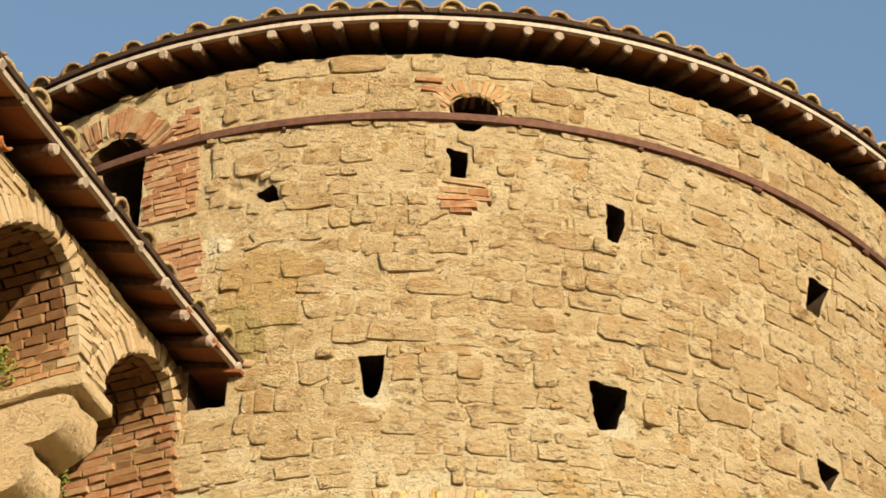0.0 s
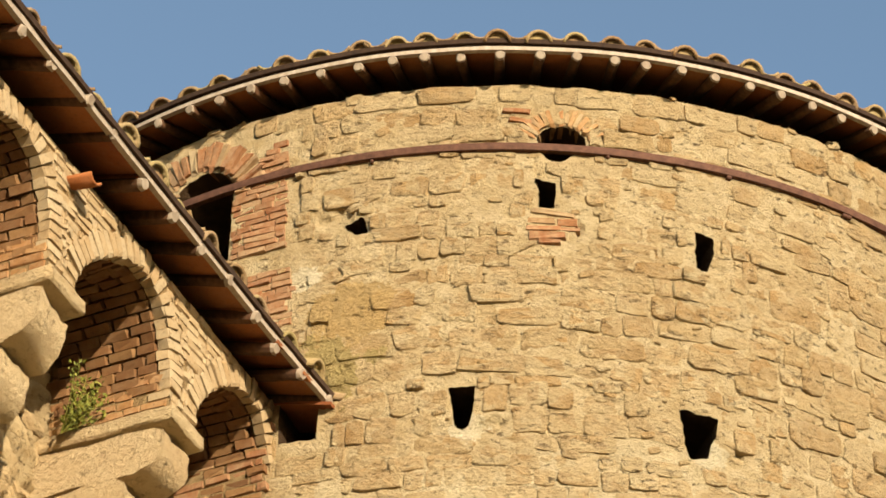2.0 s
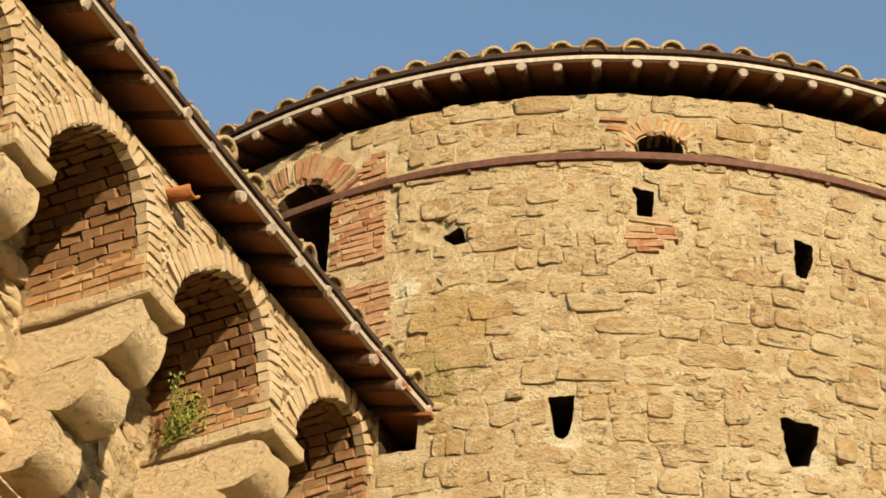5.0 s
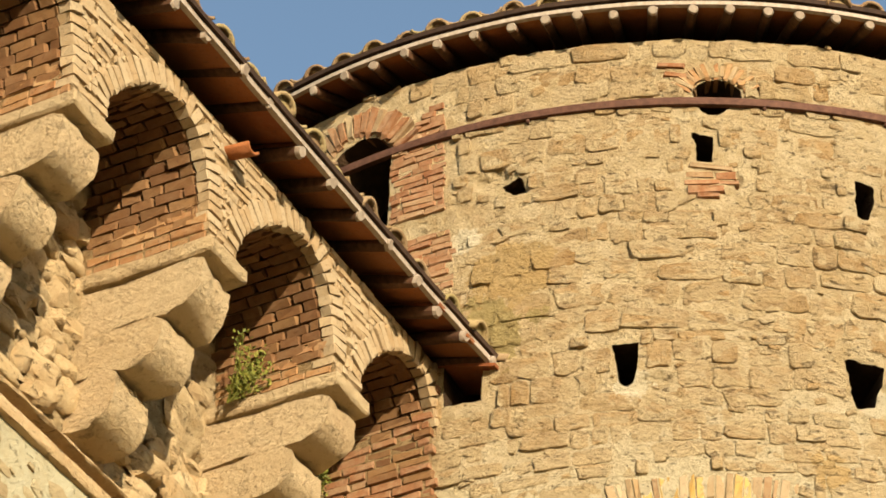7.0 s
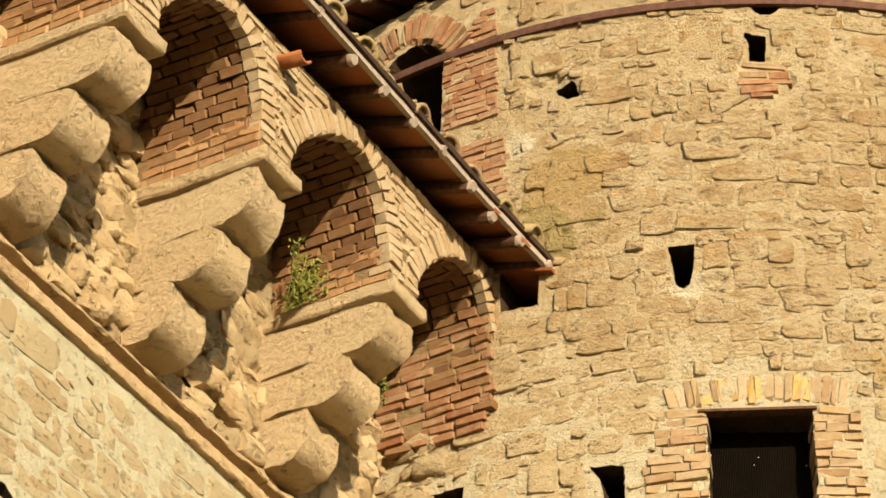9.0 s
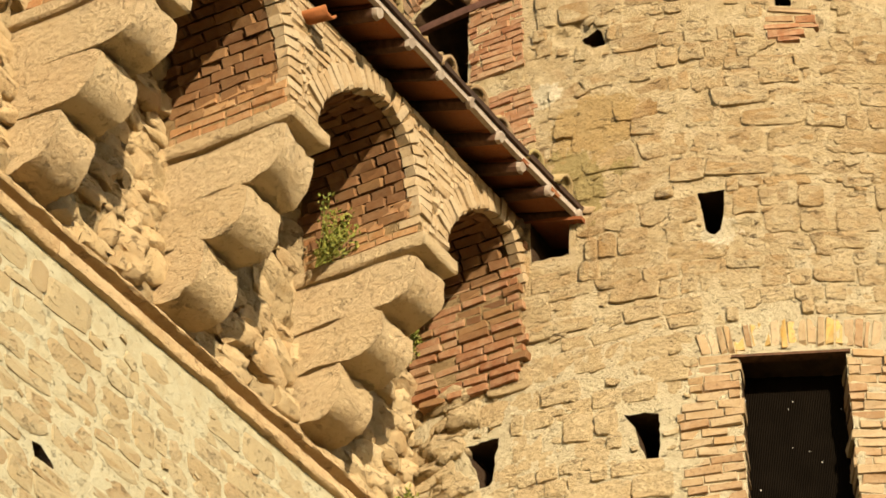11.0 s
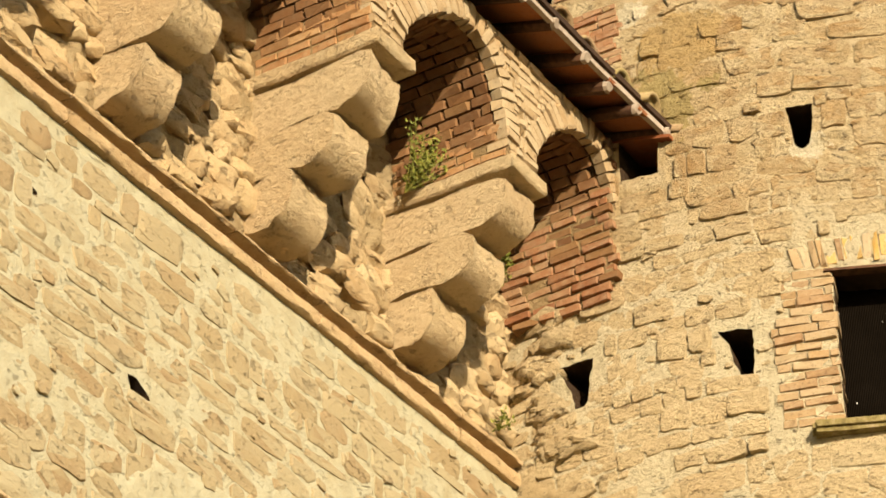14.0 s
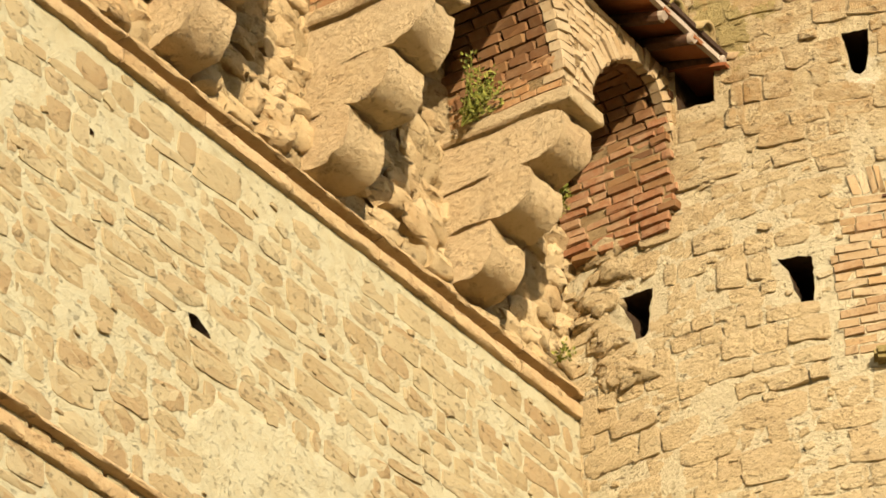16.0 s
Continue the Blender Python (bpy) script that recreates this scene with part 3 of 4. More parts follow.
wall_face(8.0, 11.15, pale_mortar, "mortar_face", W_HOLES)
wall_face(11.15, 13.6, earth_fill, "rubble_face", [])
part("wall_body", box(-16.0, 0.3, 0.3, 1.6, -0.3, 13.2), mortar, wall_curtain)
part("wall_end", box(-16.0, U0, -0.0, 0.3, -0.3, 13.2), pale_mortar, wall_curtain)
part("wall_foot", box(U0, 0.3, -0.02, 0.3, -0.3, 8.0), pale_mortar, wall_curtain)


def curtain_stones():
    rnd = random.Random(9)
    items, z, row = [], 8.5, 0
    while z < 11.0:
        h = rnd.choice((0.07, 0.10, 0.12, 0.14, 0.16))
        u = U0 + rnd.uniform(0, 0.3)
        while u < 0.2:
            w = rnd.uniform(0.08, 0.18) if rnd.random() < 0.4 else rnd.uniform(0.18, 0.40)
            uc, zc = u + w / 2, z + h / 2 + 0.04 * wob(u, row, 0.9, 21) + rnd.uniform(-0.015, 0.015)
            ok = not any(inside(p, uc + w * a, zc + h * b) for p in W_HOLES for a in (-0.45, 0, 0.45) for b in (-0.4, 0, 0.4))
            plastered = ((uc + 2.55) / 0.62) ** 2 + ((zc - 9.45) / 0.3) ** 2 < 1
            if ok and not plastered and zc + h / 2 < 11.02 and rnd.random() > 0.06:
                m = Matrix.Translation((uc, 0.004, zc)) @ pose(0, 0, 0, rnd.uniform(-2, 2), rnd.uniform(-5, 5), 0) @ Matrix.Diagonal((w - rnd.uniform(0.004, 0.03), rnd.uniform(0.009, 0.013), h - rnd.uniform(-0.006, 0.016), 1))
                items.append((rnd.choice(SLABS if rnd.random() < 0.45 else ROUNDS), m, (uc, zc)))
            u += w
        z += h
        row += 1
    return items


CURTAIN_STONES = curtain_stones()


def rubble_stones():
    rnd = random.Random(12)
    items = []
    z = 11.17
    while z < 12.95:
        h = rnd.uniform(0.07, 0.15)
        u = -5.0 + rnd.uniform(0, 0.2)
        while u < 0.05:
            w = rnd.uniform(0.07, 0.34)
            if rnd.random() > 0.22:
                zc = z + h / 2 + 0.05 * wob(u, z, 2.0, 17)
                m = Matrix.Translation((u + w / 2, -wall_out(u + w / 2, zc) + 0.012, zc)) @ pose(0, 0, 0, rnd.uniform(-12, 12), rnd.uniform(-12, 12), rnd.uniform(-12, 12)) @ Matrix.Diagonal((w * 1.04, rnd.uniform(0.03, 0.085), h * 1.05, 1))
                items.append((rnd.choice(LUMPS), m, (u, zc)))
            u += w
        z += h
    return items


RUBBLE = rubble_stones()


def ledge(name, z, u0, u1, label):
    """A moulded ledge: a lip over a hollow and a flat band below."""
    prof = [(0.08, 0.072), (-0.040, 0.075), (-0.054, 0.069), (-0.056, 0.055), (-0.048, 0.048), (0.0, 0.047), (0.065, 0.044), (0.075, 0.022), (0.065, 0.000), (0.0, -0.002), (-0.034, -0.003), (-0.040, -0.014), (-0.040, -0.062), (-0.032, -0.074), (0.0, -0.078), (0.08, -0.078)]
    ob = thing(name, label, "string course", kind="structure", m=WALL)
    u = u0
    rnd = random.Random(int(z * 10))
    while u < u1 - 0.05:
        w = min(rnd.uniform(0.55, 0.8), u1 - u)
        bm = bmesh.new()
        rows = []
        cuts = max(2, int(w / 0.03))
        sh = rnd.uniform(-0.006, 0.006)
        for i in range(cuts + 1):
            x = u + 0.003 + (w - 0.006) * i / cuts
            rows.append([bm.verts.new((x, y + sh + 0.009 * wob(x, y * 9 + k, 9.0, 31) + 0.005 * wob(x, k, 31.0, 33), z + q + 0.006 * wob(x, q * 9 + k, 7.0, 32))) for k, (y, q) in enumerate(prof)])
        for a, b in zip(rows, rows[1:]):
            for k in range(len(prof) - 1):
                bm.faces.new((a[k], a[k + 1], b[k + 1], b[k]))
        bm.faces.new(rows[0])
        bm.faces.new(rows[-1])
        part("moulding", bm, moulded, ob, smooth=True)
        u += w
    return ob


ledge("string_course", 11.10, -6.0, -0.02, "moulded stone string course weathered on its upper edge")
ledge("string_course", 8.93, -6.5, -3.4, "lower moulded stone string course with a deep shadow line")

# ---- machicolation ----
FRONT = 0.69
PIER_W = 0.29
PIERS = [-1.13, -2.35, -3.55, -4.75]
SPRING, CROWN, IMP0, IMP1 = 12.30, 12.775, 12.085, 12.19
COURSE = 0.053
RAMP = 0.20                              # the arches rise higher towards the tower
pier_meshes, front_meshes, shaded_meshes = brick_meshes(brick_pier), brick_meshes(brick_front), brick_meshes(brick_shaded)


def course_bricks(ob, rnd, meshes, frame_at, length, z0, z1, depth, skip=None, first=0):
    """Bricks of a flat face in courses: frame_at is the face's own frame (x along, y inward)."""
    z, k = z0, first
    while z + COURSE * 0.6 < z1:
        x = -rnd.uniform(0.0, 0.05) if k % 2 else -0.10 - rnd.uniform(0, 0.04)
        while x < length:
            w = rnd.choice((0.15, 0.17, 0.14, 0.19, 0.10))
            a, b = max(x, 0.0), min(x + w - 0.009, length)
            if b - a > 0.03 and not (skip and skip((a + b) / 2, z + COURSE / 2, (b - a) / 2)):
                m = frame_at @ Matrix.Translation(((a + b) / 2, rnd.uniform(-0.006, 0.005), z + COURSE / 2 + rnd.uniform(-0.003, 0.003) + 0.006 * wob(x, z, 3.0, 6))) @ pose(0, 0, 0, rnd.uniform(-3, 3), rnd.uniform(-1.5, 1.5), rnd.uniform(-2, 2)) @ Matrix.Diagonal((b - a, depth, COURSE - rnd.uniform(0.006, 0.012), 1))
                placed("brick", rnd.choice(meshes), m, ob)
            elif skip and b - a > 0.05:
                for q in range(4):
                    c, e = a + (b - a) * q / 4, (b - a) / 4
                    if not skip(c + e / 2, z + COURSE / 2, e / 2):
                        placed("brick", rnd.choice(meshes), frame_at @ Matrix.Translation((c + e / 2, rnd.uniform(-0.004, 0.005), z + COURSE / 2)) @ Matrix.Diagonal((e * 1.02, depth, COURSE - 0.008, 1)), ob)
            x += w
        z += COURSE
        k += 1


def corbel(ob, reach, z0, z1, width, seed):
    """A stone bracket with a rounded nose, built with its side at x = 0."""
    bm = bmesh.new()
    h = z1 - z0
    prof = [(0.15, z1), (-reach + 0.05, z1)]
    prof.append((-reach, z1 - 0.03))
    for i in range(7):
        a = math.pi / 2 * i / 6
        prof.append((-reach - 0.012 * math.sin(2 * a) + h * 0.72 * (1 - math.cos(a)), z1 - 0.30 * h - 0.70 * h * math.sin(a)))
    prof.append((0.15, z0))
    cuts = 5
    rows = [[bm.verts.new((width * i / cuts, y, z)) for y, z in prof] for i in range(cuts + 1)]
    for a, b in zip(rows, rows[1:]):
        for k in range(len(prof)):
            j = (k + 1) % len(prof)
            bm.faces.new((a[k], a[j], b[j], b[k]))
    bm.faces.new(rows[0])
    bm.faces.new(rows[-1])
    bmesh.ops.bevel(bm, geom=[e for e in bm.edges if len(e.link_faces) == 2 and e.calc_face_angle(0) > 0.9], offset=0.012, segments=1, affect="EDGES")
    bmesh.ops.subdivide_edges(bm, edges=[e for e in bm.edges if e.calc_length() > 0.07], cuts=3, use_grid_fill=True)
    rough(bm, 0.022, 5.0, seed)
    rough(bm, 0.016, 15.0, seed)
    rough(bm, 0.006, 45.0, seed)
    part("corbel", bm, carved, ob, "rounded stone corbel", smooth=True)


def pier(u, seed):
    rnd = random.Random(seed)
    ob = thing("machicolation_pier", "brick machicolation pier on an impost and three rounded stone corbels", "pier", "machicolation piers", m=on_wall(u, 0, 0))
    shaft = part("shaft", box(0.009, PIER_W - 0.012, -FRONT + 0.012, 0.1, IMP1, 12.94), brick_bed, ob, "brick shaft in lime mortar")
    side = Matrix(((0, 1, 0, 0), (-1, 0, 0, 0.0), (0, 0, 1, 0), (0, 0, 0, 1)))
    course_bricks(shaft, rnd, pier_meshes, side, FRONT - 0.02, IMP1, 12.94, 0.11)
    bm = box(-0.025, PIER_W + 0.025, -FRONT - 0.04, 0.1, IMP0 + 0.012, IMP1 - 0.01, 0.012, 1)
    bmesh.ops.subdivide_edges(bm, edges=[e for e in bm.edges if e.calc_length() > 0.06], cuts=5, use_grid_fill=True)
    rough(rough(bm, 0.008, 7.0, seed), 0.006, 24.0, seed)
    part("impost", bm, carved, ob, "worn stone impost block", smooth=True)
    corbel(ob, 0.66, 11.82, IMP0 - 0.004, PIER_W, seed + 0.3)
    corbel(ob, 0.46, 11.57, 11.816, PIER_W, seed + 0.6)
    corbel(ob, 0.235, 11.28, 11.566, PIER_W, seed + 0.9)
    return ob


for k, u in enumerate(PIERS):
    pier(u, k + 3)


def arch(u0, u1, seed):
    """The front ring of a machicolation arch and the brickwork above it."""
    rnd = random.Random(seed)
    mid, half = (u0 + u1) / 2, (u1 - u0) / 2
    rise = CROWN - SPRING
    ob = thing("brick_arch", "weathered brick machicolation arch with a fan of thin voussoirs", "arch", "machicolation arches", m=on_wall(mid, FRONT, 0))
    def line(a, grow=0.0):
        """A place on the arch line, from the lower haunch at 0 to the higher one at pi."""
        return -(half + grow) * math.cos(a), SPRING + (rise + grow) * math.sin(a) - RAMP * math.sin(a) * math.cos(a)

    # backing behind the face
    bm = bmesh.new()
    low = [line(math.pi * i / 24, 0.05) for i in range(25)]
    ring_f = [bm.verts.new((x, 0.014, z)) for x, z in low] + [bm.verts.new((half + PIER_W / 2, 0.014, SPRING)), bm.verts.new((half + PIER_W / 2, 0.014, 12.94)), bm.verts.new((-half - PIER_W / 2, 0.014, 12.94)), bm.verts.new((-half - PIER_W / 2, 0.014, SPRING))]
    f = bm.faces.new(ring_f)
    g = bmesh.ops.extrude_face_region(bm, geom=[f])
    for v in g["geom"]:
        if isinstance(v, bmesh.types.BMVert):
            v.co.y += 0.70
    spandrel = part("spandrel", bm, brick_bed, ob, "brickwork above the arch")
    # equal steps along the line
    fine = [line(math.pi * i / 400) for i in range(401)]
    run = [0.0]
    for p, q in zip(fine, fine[1:]):
        run.append(run[-1] + math.hypot(q[0] - p[0], q[1] - p[1]))
    n = int(run[-1] / 0.055)
    for i in range(n):
        at = run[-1] * (i + 0.5) / n
        j = next(k for k in range(400) if run[k + 1] >= at)
        (x, z), (x2, z2) = fine[j], fine[j + 1]
        t = math.degrees(math.atan2(z2 - z, x2 - x))
        turn = Matrix.Translation((x, 0, z)) @ pose(0, 0, 0, 0, -t, 0)
        wide = run[-1] / n
        tall = 0.135 + rnd.uniform(-0.02, 0.012)
        m = turn @ pose(0, rnd.uniform(-0.006, 0.004), tall / 2 + rnd.uniform(-0.003, 0.003), 0, rnd.uniform(-1.5, 1.5), 0) @ Matrix.Diagonal((wide - rnd.uniform(0.005, 0.009), 0.07, tall, 1))
        placed("voussoir", rnd.choice(front_meshes), m, ob)
        y = 0.073 - (0.09 if i % 2 else 0.0)
        while y < 0.62:
            w = rnd.choice((0.14, 0.16, 0.18, 0.12))
            y0 = max(y, 0.073)
            if y + w - y0 > 0.04:
                m = turn @ Matrix.Translation((0, y0, 0.05 + rnd.uniform(-0.005, 0.006))) @ pose(0, 0, 0, 0, rnd.uniform(-2, 2), 0) @ Matrix.Diagonal((wide - rnd.uniform(0.006, 0.011), y + w - y0 - 0.009, 0.1, 1))
                placed("vault_brick", rnd.choice(shaded_meshes), m, spandrel)
            y += w

    def over(x, z, w):
        for q in (-w, 0, w):
            if z < SPRING:
                if abs(x - half - PIER_W / 2 + q) < half - 0.004:
                    return True
                continue
            xx = (x - half - PIER_W / 2 + q) / (half + 0.10)
            if abs(xx) < 1:
                lift = math.sqrt(1 - xx * xx)
                if z < SPRING + (rise + 0.12) * lift + RAMP * lift * xx:
                    return True
        return False

    course_bricks(spandrel, rnd, front_meshes, Matrix.Translation((-half - PIER_W / 2, 0, 0)), 2 * half + PIER_W, IMP1, 12.94, 0.12, over)
    return ob


for k in range(len(PIERS)):
    right = PIERS[k - 1] if k else -0.02
    arch(PIERS[k] + PIER_W, right, k + 20)

# ---- roofs ----
RE, ZE = 3.668, 15.067
SLOPE = math.tan(radians(17))


def tile_mesh(name, length, r0, r1, arc, thick, material, cover=True, n=8, plug=False):
    """A half-round clay tile along y (down the roof towards -y), wide end r0 at y = 0."""
    bm = bmesh.new()
    rows = []
    for y, r in ((0, r0), (length * 0.5, (r0 + r1) / 2), (length, r1)):
        for off in (0, -thick):
            row = []
            for i in range(n + 1):
                a = math.pi / 2 + arc * (i / n - 0.5)
                s = 1 if cover else -1
                row.append(bm.verts.new(((r + off) * math.cos(a), y, s * (r + off) * math.sin(a) + (0 if cover else r))))
            rows.append(row)
    for k in (0, 2):
        for i in range(n):
            bm.faces.new((rows[k][i], rows[k][i + 1], rows[k + 2][i + 1], rows[k + 2][i]))
            bm.faces.new((rows[k + 1][i], rows[k + 3][i], rows[k + 3][i + 1], rows[k + 1][i + 1]))
    for i in range(n):
        bm.faces.new((rows[0][i], rows[1][i], rows[1][i + 1], rows[0][i + 1]))
        bm.faces.new((rows[4][i], rows[4][i + 1], rows[5][i + 1], rows[5][i]))
    for e in (0, n):
        for k in (0, 2):
            bm.faces.new((rows[k][e], rows[k + 2][e], rows[k + 3][e], rows[k + 1][e]))
    if plug:
        inner = [bm.verts.new((v.co.x, 0.025, v.co.z)) for v in rows[1]]
        bm.faces.new(inner)
    bmesh.ops.recalc_face_normals(bm, faces=bm.faces)
    me = bpy.data.meshes.new(name)
    bm.to_mesh(me)
    bm.free()
    me.materials.append(material)
    me.shade_smooth()
    return me


cover_tiles = [tile_mesh("cover_tile", 0.45, 0.070 + 0.004 * k, 0.056, math.pi * 0.98, 0.016, tile_clay, plug=True) for k in range(3)]
pan_tiles = [tile_mesh("pan_tile", 0.45, 0.09, 0.1, math.pi * 0.62, 0.016, tile_clay, False)]
rafter_me = []
for k in range(5):
    rnd = random.Random(70 + k)
    verts, faces = [], []
    for y in (-0.012, 0.0, 0.14, 0.30, 0.55):
        for i in range(9):
            a = 2 * math.pi * i / 9
            r = (0.024 if y < -0.001 else 0.031) * rnd.uniform(0.88, 1.12)
            verts.append((r * math.cos(a) + 0.006 * wob(y, k, 6.0, 4), y + (rnd.uniform(-0.006, 0.004) if y < 0.01 else 0), r * math.sin(a) - 0.026))
    for b in range(4):
        for i in range(9):
            j = (i + 1) % 9
            faces.append((b * 9 + i, b * 9 + j, b * 9 + 9 + j, b * 9 + 9 + i))
    faces = faces[9:] + faces[:9] + [tuple(range(8, -1, -1))]
    rafter_me.append(mesh_of("rafter", verts, faces, rafter_wood, True, end_grain, 27))
panel_me = []
for k in range(3):
    bm = rough(box(-0.5, 0.5, 0.0, 0.62, 0.0, 0.02), 0.004, 6.0, k * 2.2)
    me = bpy.data.meshes.new("soffit_board")
    bm.to_mesh(me)
    bm.free()
    me.materials.append(soffit_clay)
    panel_me.append(me)

roof_tower = thing("roof_tower", "low conical tower roof of old clay tiles on short rafters", "roof", kind="structure", m=Matrix.Translation(CEN))
BAYS = 112
rnd = random.Random(31)
back_to = Matrix.Translation(-CEN)
for i in range(BAYS):
    d = 360.0 * i / BAYS + rnd.uniform(-0.25, 0.25)
    eave = back_to @ on_tower(d, ZE, RE - RAD) @ pose(0, 0, 0, math.degrees(math.atan(SLOPE)), 0, 0)
    w = 2 * math.pi * RE / BAYS
    placed("rafter", rnd.choice(rafter_me), eave @ Matrix.Translation((rnd.uniform(-0.01, 0.01), 0.012 + rnd.uniform(-0.02, 0.012), -0.004 + rnd.uniform(-0.008, 0.002))) @ pose(0, 0, 0, rnd.uniform(-2, 2), rnd.uniform(0, 25), rnd.uniform(-4, 4)), roof_tower)
    placed("soffit_board", rnd.choice(panel_me), eave @ Matrix.Translation((w / 2, 0.012, rnd.uniform(0.0, 0.006))) @ Matrix.Diagonal((w * 0.99, 1, 1, 1)), roof_tower)
    placed("cover_tile", rnd.choice(cover_tiles), eave @ Matrix.Translation((rnd.uniform(-0.015, 0.015), 0.005 + rnd.uniform(-0.025, 0.02), 0.05 + rnd.uniform(-0.012, 0.012))) @ pose(0, 0, 0, rnd.uniform(-3, 3), rnd.uniform(-6, 6), rnd.uniform(-5, 5)), roof_tower)
    placed("pan_tile", pan_tiles[0], eave @ Matrix.Translation((w / 2, 0.02 + rnd.uniform(-0.012, 0.012), 0.066)) @ pose(0, 0, 0, 0, 0, rnd.uniform(-2, 2)), roof_tower)
# the light strip along the eave
def ring_band(name, r0, r1, z0, z1, material, parent, n=224, jig=0.0):
    bm = bmesh.new()
    prev = None
    for i in range(n):
        d = 360.0 * i / n
        j = jig * wob(d * 0.13, 0.0, 1.0, 41)
        p = [bm.verts.new(on_tower(d, z + j, r - RAD).translation - CEN) for r, z in ((r1, z0), (r1, z1), (r0, z1), (r0, z0))]
        if prev:
            for k in range(4):
                bm.faces.new((prev[k], p[k], p[(k + 1) % 4], prev[(k + 1) % 4]))
        else:
            first = p
        prev = p
    for k in range(4):
        bm.faces.new((prev[k], first[k], first[(k + 1) % 4], prev[(k + 1) % 4]))
    return part(name, bm, material, parent)


ring_band("eave_strip", RE - 0.025, RE + 0.004, ZE - 0.003, ZE + 0.024, strip_wood, roof_tower, jig=0.008)
# lath in dark wood, drawn for the shadow gap between strip and tiles
ring_band("eave_lath", RE - 0.03, RE + 0.022, ZE + 0.034, ZE + 0.066, dark_wood, roof_tower, jig=0.012)
# the cone under the tiles and its upper tile rows
bm = bmesh.new()
tip = bm.verts.new((0, 0, ZE + 0.06 + SLOPE * RE))
rim = [bm.verts.new(on_tower(360 * i / 96, ZE + 0.04, RE - RAD - 0.03).translation - CEN) for i in range(96)]
for i in range(96):
    bm.faces.new((rim[i], rim[(i + 1) % 96], tip))
part("roof_deck", bm, dark_wood, roof_tower)


def as_shape(me):
    return [tuple(v.co) for v in me.vertices], [tuple(p.vertices) for p in me.polygons]


shapes = [as_shape(me) for me in cover_tiles]
rows_up = []
for row in range(1, 9):
    r = RE - 0.38 * row
    count = max(6, int(2 * math.pi * r / 0.214))
    for i in range(count):
        d = 360.0 * (i + 0.5 * (row % 2)) / count
        rows_up.append((rnd.choice(shapes), back_to @ on_tower(d, ZE + SLOPE * 0.38 * row, r - RAD) @ pose(0, 0, 0, math.degrees(math.atan(SLOPE)), 0, rnd.uniform(-3, 3)) @ Matrix.Translation((0, 0, 0.075))))
joined("upper_tiles", rows_up, tile_clay, roof_tower)

# the wall-walk's roof: its eave sags and swings out where it meets the tower
EO, EZ = 0.915, 12.986
roof_wall = thing("roof_wall_walk", "lean-to roof of old clay tiles over the machicolation", "roof", kind="structure", m=WALL)
tilt = pose(0, 0, 0, math.degrees(math.atan(SLOPE)), 0, 0)
BAY = 0.292


def eave_at(u, y=0.0, z=0.0):
    q = min(1.0, max(0.0, (u + 0.9) / 1.2)) ** 2
    return Matrix.Translation((u - 0.19 * q, -EO - 0.128 * q + y, EZ - 0.187 * q - 0.02 * (u + 0.6) * (u < -0.6) + z))


for i in range(23):
    u = 0.148 - BAY * i + rnd.uniform(-0.012, 0.012)
    placed("rafter", rnd.choice(rafter_me), eave_at(u) @ tilt @ Matrix.Translation((0, 0.012 + rnd.uniform(-0.02, 0.012), -0.012)) @ pose(0, 0, 0, rnd.uniform(-2, 2), rnd.uniform(0, 360), rnd.uniform(-4, 4)) @ Matrix.Diagonal((1.15, 1.5, 1.15, 1)), roof_wall)
    placed("soffit_board", rnd.choice(panel_me), eave_at(u + BAY / 2) @ tilt @ Matrix.Translation((0, 0.012, rnd.uniform(0.0, 0.006))) @ Matrix.Diagonal((BAY * 0.99, 1.6, 1, 1)), roof_wall)
for i in range(23):
    u = 0.24 - BAY * i + rnd.uniform(-0.03, 0.03)
    for row in range(4):
        eave = eave_at(u) @ tilt @ Matrix.Translation((0, 0.36 * row, 0))
        placed("cover_tile", rnd.choice(cover_tiles), eave @ Matrix.Translation((0, 0.02 + rnd.uniform(-0.045, 0.03), 0.05 + rnd.uniform(-0.012, 0.014))) @ pose(0, 0, 0, rnd.uniform(-3, 4), rnd.uniform(-8, 8), rnd.uniform(-9, 9)) @ Matrix.Diagonal((1.2, 1, 1.15, 1)), roof_wall)
        placed("pan_tile", pan_tiles[0], eave @ Matrix.Translation((BAY / 2, 0.02, 0.066)) @ Matrix.Diagonal((1.2, 1, 1, 1)), roof_wall)


def eave_band(name, prof, material, jig):
    """A band swept along the eave."""
    bm = bmesh.new()
    rows = []
    for i in range(111):
        u = 0.31 - 6.6 * i / 110
        rows.append([bm.verts.new(eave_at(u, y + jig * wob(u, k, 4.0, 44), z + jig * wob(u, k, 5.0, 45)).translation) for k, (y, z) in enumerate(prof)])
    for p, q in zip(rows, rows[1:]):
        for k in range(len(prof)):
            j = (k + 1) % len(prof)
            bm.faces.new((p[k], p[j], q[j], q[k]))
    bm.faces.new(rows[0])
    bm.faces.new(rows[-1])
    return part(name, bm, material, roof_wall)


eave_band("eave_strip", [(-0.004, -0.008), (0.025, -0.008), (0.025, 0.028), (-0.004, 0.028)], strip_wood, 0.004)
eave_band("eave_lath", [(-0.022, 0.03), (0.03, 0.03), (0.03, 0.066), (-0.022, 0.066)], dark_wood, 0.006)
eave_band("roof_deck", [(0.02, 0.058), (0.05, 0.052), (1.6 + EO, 0.036 + SLOPE * (1.6 + EO)), (1.6 + EO, 0.058 + SLOPE * (1.6 + EO))], dark_wood, 0.0)


